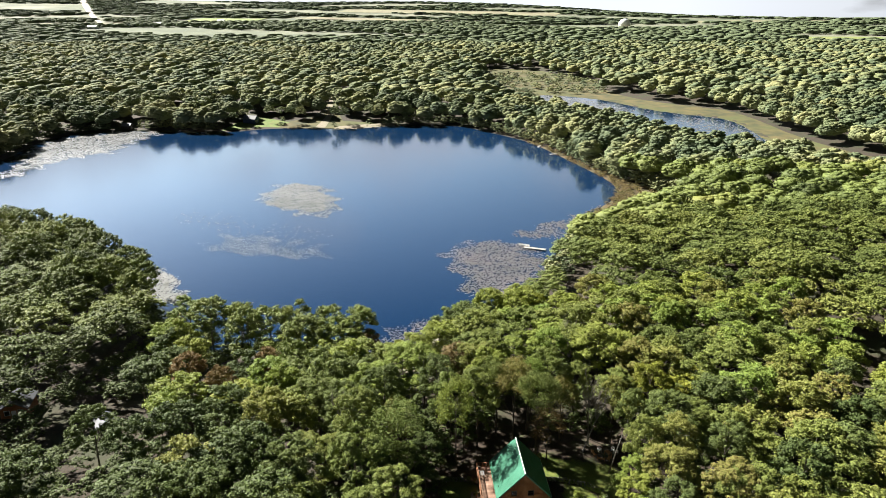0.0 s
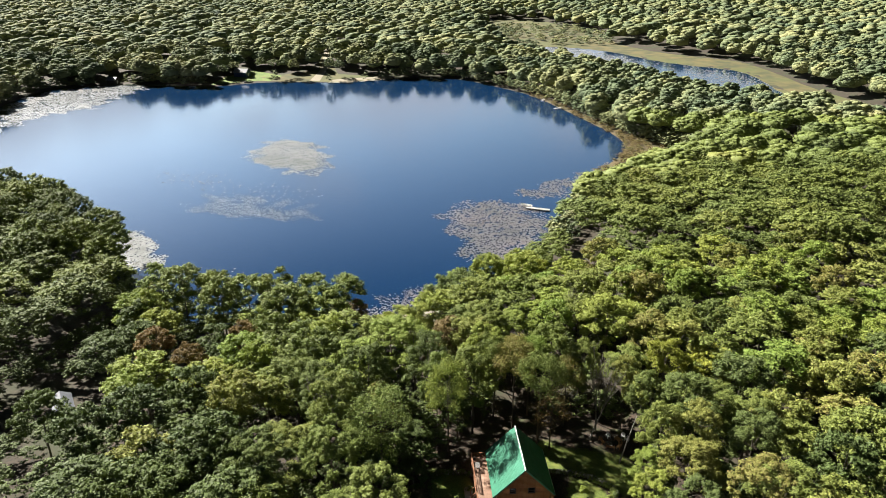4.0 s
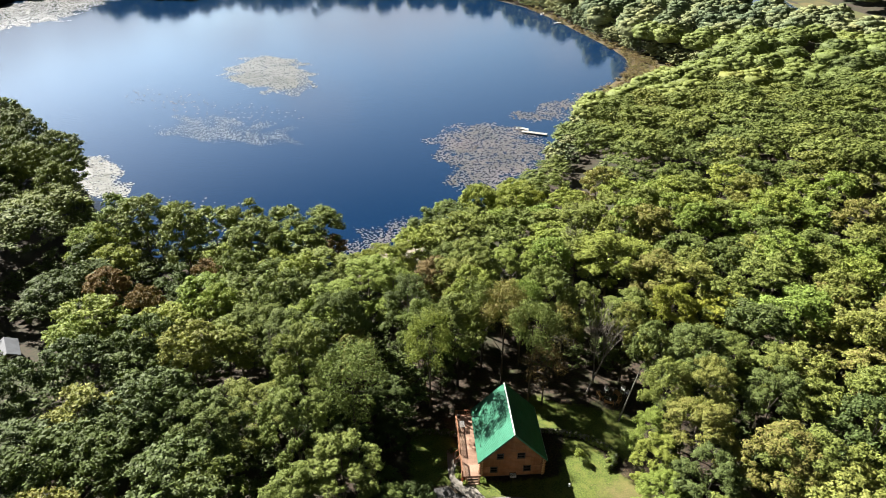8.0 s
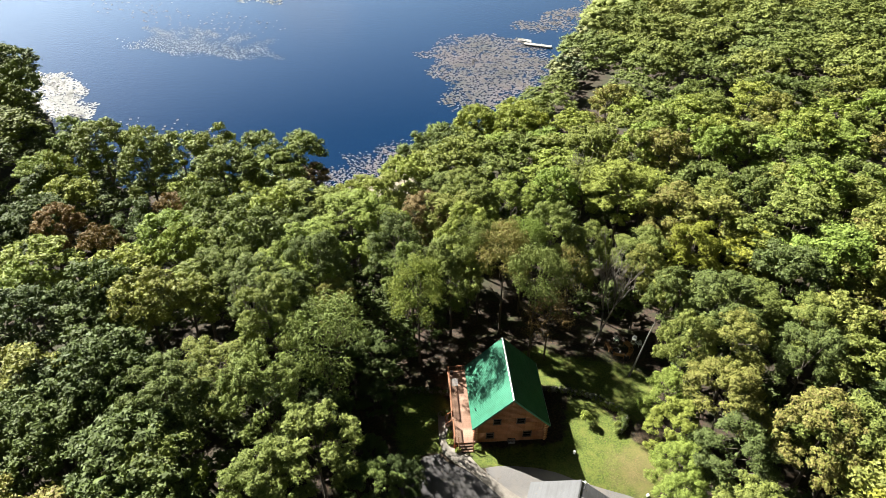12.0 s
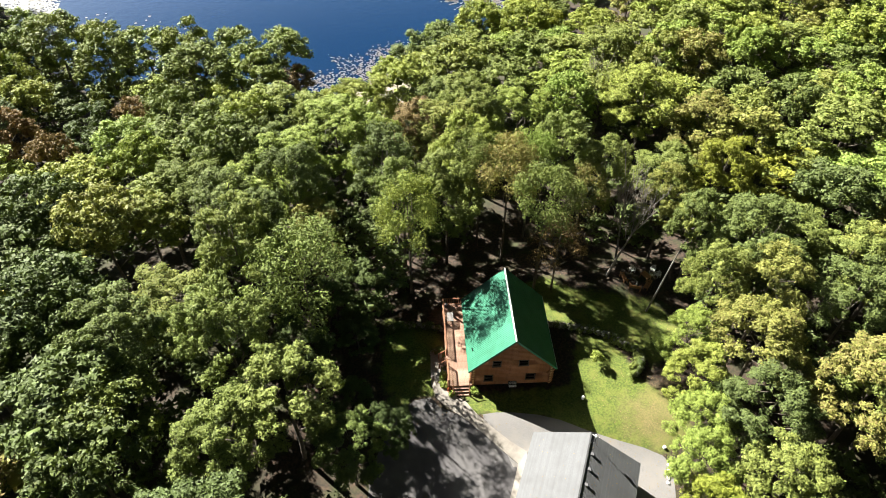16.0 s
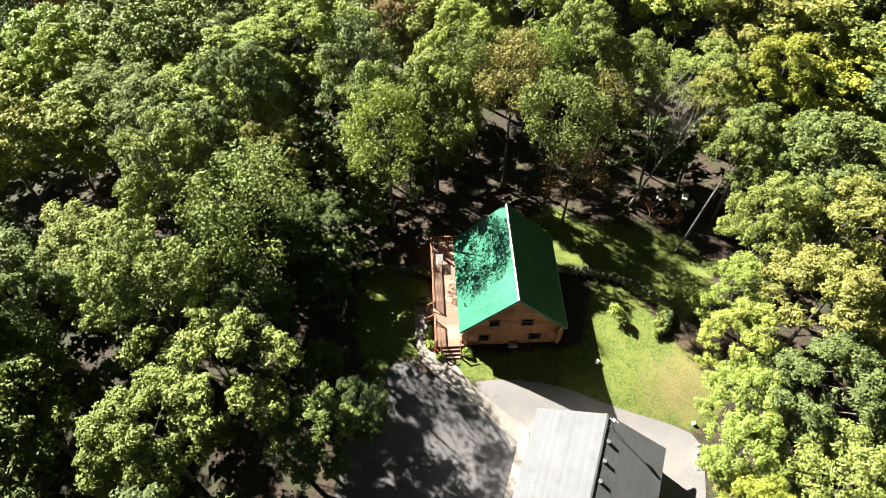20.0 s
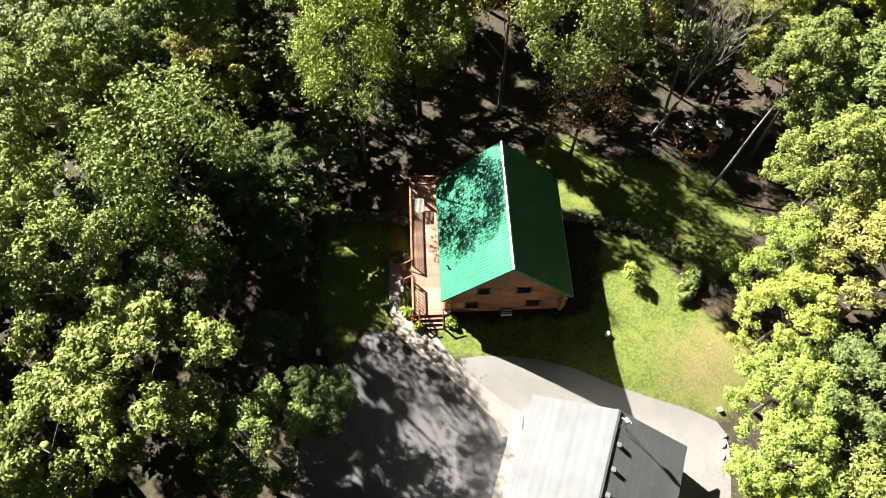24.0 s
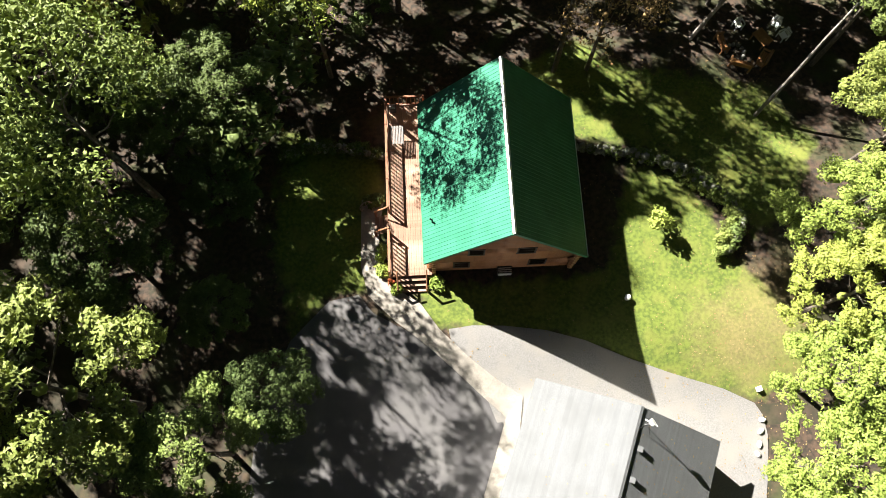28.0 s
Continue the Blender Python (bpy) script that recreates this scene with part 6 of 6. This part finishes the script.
# pale flecks imitate the brighter sheen of a wind streak on the water
pads([([(-90, 158), (-78, 162), (-50, 148), (-48, 140), (-64, 141), (-84, 147)], 1.0)], 2600, 59, 0.15, "pale flecks painting a bright wind streak on the lake", None, M_PADS_GLARE, 2.6)
# besides algae, the pale cover paints white cloud mirrored in the pond
pads([([(96, 532), (118, 558), (136, 542), (152, 506), (172, 480), (150, 440), (130, 425), (112, 462)], 1.0), ([(200, 440), (228, 408), (234, 372), (226, 335), (205, 318), (195, 360), (180, 400)], 0.2)], 4200, 60, 0.55, "pale pads over the marsh pond: algae and painted cloud reflection", POND_R, M_PADS_GLARE, 4.0)
pads([([(100, 500), (130, 520), (180, 470), (210, 460), (230, 420), (240, 360), (215, 310), (190, 330), (170, 400), (140, 450)], 1.0)], 220, 58, 1.1, "dark lily pads on the marsh pond", POND_R)
# algae and pads made white to paint the sun's glare on the shallows
pads([([(-218, 250), (-226, 296), (-238, 334), (-236, 366), (-205, 384), (-176, 386), (-188, 350), (-186, 318), (-204, 306), (-214, 280)], 1.0)], 9000, 57, 0.42, "algae and lily pads along the far shore, whitened for sun glare", None, M_PADS_GLARE, 2.5)
sheet("beach", rounded([(-24, 58), (-15, 55), (-8, 70), (-9, 82), (-16, 78), (-24, 71)], 1), M_SAND, 0.03, "pale gravel shore in the near cove", "beach", step=2)
sheet("beach", [(-66, 383), (-50, 380), (-22, 398), (-24, 408), (-44, 402), (-62, 396)], M_SAND, 0.1, "pale sand beach on the far shore", "beach", step=5)
sheet("lawn", [(-140, 382), (-112, 396), (-104, 394), (-98, 410), (-120, 425), (-136, 405)], M_GRASS, 0.08, "green lawn sloping to the far shore", "lawn", step=6)
sheet("meadow", FAR_YARD, M_MARSH, 0.05, "dry grass and sand round the far landing", "meadow", step=9)
sheet("dirt_track", [(-78, 392), (-71, 392), (-68, 440), (-72, 470), (-78, 540), (-86, 620), (-90, 620), (-81, 540), (-76, 470), (-73, 430)], M_SAND, 0.12, "sandy track leading up from the far shore", "track", step=9)


def dock(x, y, turn, length, label):
    t = thing("dock", pose(x, y, WATER_Z, 0, 0, turn), label, "dock", "docks round the lake")
    n = int(length / 0.45)
    for k in range(n):
        part("plank", bbox(k * 0.45, k * 0.45 + 0.42, -0.75, 0.75, 0.45, 0.5), M_DOCK, t)
    for s in (-0.68, 0.68):
        part("beam", bbox(0, length, s - 0.06, s + 0.06, 0.3, 0.45), M_DOCK, t)
        for k in range(int(length / 3) + 1):
            bm = bmesh.new()
            rod(bm, (k * 3 + 0.1, s, -1.4), (k * 3 + 0.1, s, 0.75), 0.06, 0.06, 6)
            part("post", bm, M_ALU, t)
    return t


def boat(x, y, turn, label, hull=None):
    t = thing("rowing_boat", pose(x, y, WATER_Z + 0.05, 0, 0, turn), label, "boat", "boats by the docks")
    stn = [(-2.0, 0.62, 0.5), (-1.0, 0.72, 0.5), (0.4, 0.72, 0.52), (1.4, 0.5, 0.58), (2.1, 0.05, 0.68)]
    vs = []
    for sx, w, h in stn:
        vs += [(sx, -w, h), (sx, -w * 0.7, 0.0), (sx, w * 0.7, 0.0), (sx, w, h), (sx, w * 0.9, h), (sx, w * 0.6, 0.1), (sx, -w * 0.6, 0.1), (sx, -w * 0.9, h)]
    fs = [(i * 8 + j, i * 8 + (j + 1) % 8, i * 8 + 8 + (j + 1) % 8, i * 8 + 8 + j) for i in range(4) for j in range(8)]
    fs.append((0, 7, 6, 1))
    fs += [(6, 5, 2, 1), (3, 2, 5, 4)]
    link_mesh("hull", vs, fs, hull or M_ALU, t)
    for sx in (-1.3, 0.2, 1.1):
        part("thwart", bbox(sx - 0.14, sx + 0.14, -0.58, 0.58, 0.34, 0.38), M_DOCK, t)
    return t


dock(33, 141, 158, 8.5, "weathered grey dock with a boat moored beside it")
boat(26, 146.5, 150, "white rowing boat moored beside the dock", M_WHITE)
dock(66, 178, 165, 7.5, "weathered grey dock at the marshy shore")
dock(92, 252, 185, 6, "pale dock at the sedge shore")
boat(88, 259, 20, "aluminium rowing boat drawn up at the sedge shore")
dock(72, 300, 200, 5, "small pale dock on the far side of the lake")
boat(66, 322, 60, "white boat drawn up on the sedge shore", M_WHITE)
dock(-120, 396, -95, 7, "pale dock below the blue house")
dock(-168, 386, -80, 5, "pale dock on the far shore")
boat(-150, 377, 20, "aluminium rowing boat on the far shore")
boat(-185, 380, -40, "white boat on the far shore", M_WHITE)
dock(4, 402, -90, 6, "pale dock on the far shore")


# ---- far houses ----
def house(x, y, turn, w, l, h, wall, roof, label, name="house"):
    t = thing(name, pose(x, y, lz(x, y), 0, 0, turn), label, "house")
    part("wall", bbox(-w / 2, w / 2, -l / 2, l / 2, -0.8, h), wall, t)
    bm = bmesh.new()
    rz = h + w * 0.3
    for side in (-1, 1):
        vs = [bm.verts.new(p) for p in ((0, -l / 2 - 0.4, rz), (side * (w / 2 + 0.4), -l / 2 - 0.4, h - 0.24), (side * (w / 2 + 0.4), l / 2 + 0.4, h - 0.24), (0, l / 2 + 0.4, rz),
                                        (0, -l / 2 - 0.4, rz + 0.18), (side * (w / 2 + 0.4), -l / 2 - 0.4, h - 0.06), (side * (w / 2 + 0.4), l / 2 + 0.4, h - 0.06), (0, l / 2 + 0.4, rz + 0.18))]
        for f in ((0, 1, 2, 3), (7, 6, 5, 4), (0, 4, 5, 1), (1, 5, 6, 2), (2, 6, 7, 3), (3, 7, 4, 0)):
            bm.faces.new([vs[i] for i in f])
    part("roof", bm, roof, t)
    for sy in (-1, 1):
        bm = bmesh.new()
        vs = [bm.verts.new(p) for p in ((-w / 2, sy * (l / 2 - 0.01), h - 0.05), (w / 2, sy * (l / 2 - 0.01), h - 0.05), (0, sy * (l / 2 - 0.01), rz))]
        bm.faces.new(vs)
        part("gable", bm, wall, t)
    for k in (-1, 1):
        wd = part("window", bbox(k * w * 0.25 - 0.55, k * w * 0.25 + 0.55, -l / 2 - 0.06, -l / 2 + 0.02, 1.0, 2.2), M_WHITE, t)
        part("pane", bbox(k * w * 0.25 - 0.45, k * w * 0.25 + 0.45, -l / 2 - 0.075, -l / 2 - 0.055, 1.1, 2.1), M_GLASS, wd)
    part("door", bbox(-0.45, 0.45, -l / 2 - 0.06, -l / 2 + 0.02, 0.05, 2.05), M_WHITE, t)
    return t


house(-125, 409, 75, 6.5, 9, 3.0, M_BLUE, M_GREYROOF, "small dark blue house with a grey roof on the far shore")
house(-238, 440, 80, 7, 10, 3.2, M_BLUE, M_GREYROOF, "house with a pale grey roof among trees on the far shore")
house(-79, 33, 30, 2.8, 4.4, 2.2, M_DARKWOOD, M_GREYROOF, "small shed with a pale grey roof in a woodland clearing", "shed")
house(-99, 40, 10, 5, 6, 2.5, M_LOG, M_GREYROOF, "cottage with a grey roof among the trees", "cottage")
house(-205, 392, 80, 5, 6, 2.6, M_DARKWOOD, M_GREYROOF, "small dark boathouse on the far shore", "boathouse")
for fx, fy, fw in ((-690, 1960, 26), (-560, 2150, 22), (-800, 1800, 24), (-420, 2080, 20), (700, 1620, 20), (760, 1700, 16)):
    house(fx, fy, 80, fw * 0.5, fw, 5, M_WHITE, M_CAP, "distant pale farm building", "farm_building")
dome = thing("dome_building", pose(668, 2060, lz(668, 2060)), "distant white domed building among fields", "building")
bm = bmesh.new()
bmesh.ops.create_uvsphere(bm, u_segments=16, v_segments=8, radius=19)
for v in bm.verts:
    v.co.z = max(v.co.z, -2) + 10
part("dome", bm, M_CAP, dome, smooth=True)
bm = bmesh.new()
rod(bm, (0, 0, -4), (0, 0, 10), 18.8, 18.8, 16)
part("drum", bm, M_WHITE, dome)


# ---- fallen leaves ----
def fallen(n, seed, place, label, size=0.075):
    """Small dry leaves lying where place() puts them."""
    g = np.random.default_rng(seed)
    vs, fs = [], []
    while len(fs) < n:
        q = place(g)
        if q is None:
            continue
        p, up = Vector(q[0]), Vector(q[1])
        t = up.orthogonal().normalized()
        t.rotate(Matrix.Rotation(g.uniform(0, 6.28), 3, up))
        b = up.cross(t)
        s = size * g.uniform(0.6, 1.5)
        k = len(vs)
        vs += [p - t * s, p + b * s * 0.6 + up * s * 0.3, p + t * s + up * s * 0.1, p - b * s * 0.6 + up * s * 0.15]
        fs.append((k, k + 1, k + 2, k + 3))
    ob = link_mesh("fallen_leaves", vs, fs, M_FALLEN)
    return tagged(ob, label, "leaves", kind="stuff")


def on_ground(g):
    x7, y7 = g.uniform(-14, 19), g.uniform(-16, 14)
    if (-6.6 < x7 < 4.5 and -0.9 < y7 < 11) or g.uniform() > (0.25 + 0.75 * float(ease(x7, 4, 15))):
        return None
    hut = garage.matrix_world.inverted() @ Vector((x7, y7, 0))
    if abs(hut.x) < 5 and hut.y < 0:
        return None
    return (x7, y7, lz(x7, y7) + (0.115 if to_poly(np.array([x7]), np.array([y7]), PAD)[0] < 0 else 0.07)), (0, 0, 1)


def on_garage(g):
    u, v = g.uniform(-4.9, 4.9), g.uniform(-10.5, -0.2)
    if u < 0 and g.uniform() < 0.8:
        return None
    sl = (GRZ - GEZ) / GH
    n = Vector((math.copysign(sl, u), 0, 1)).normalized()
    return garage.matrix_world @ Vector((u, v, GRZ - abs(u) * sl + 0.03)), garage.matrix_world.to_3x3() @ n


fallen(2600, 91, on_ground, "dry tan leaves scattered over lawn and pad", 0.042)
fallen(260, 92, on_garage, "dry leaves lying on the garage roof", 0.045)
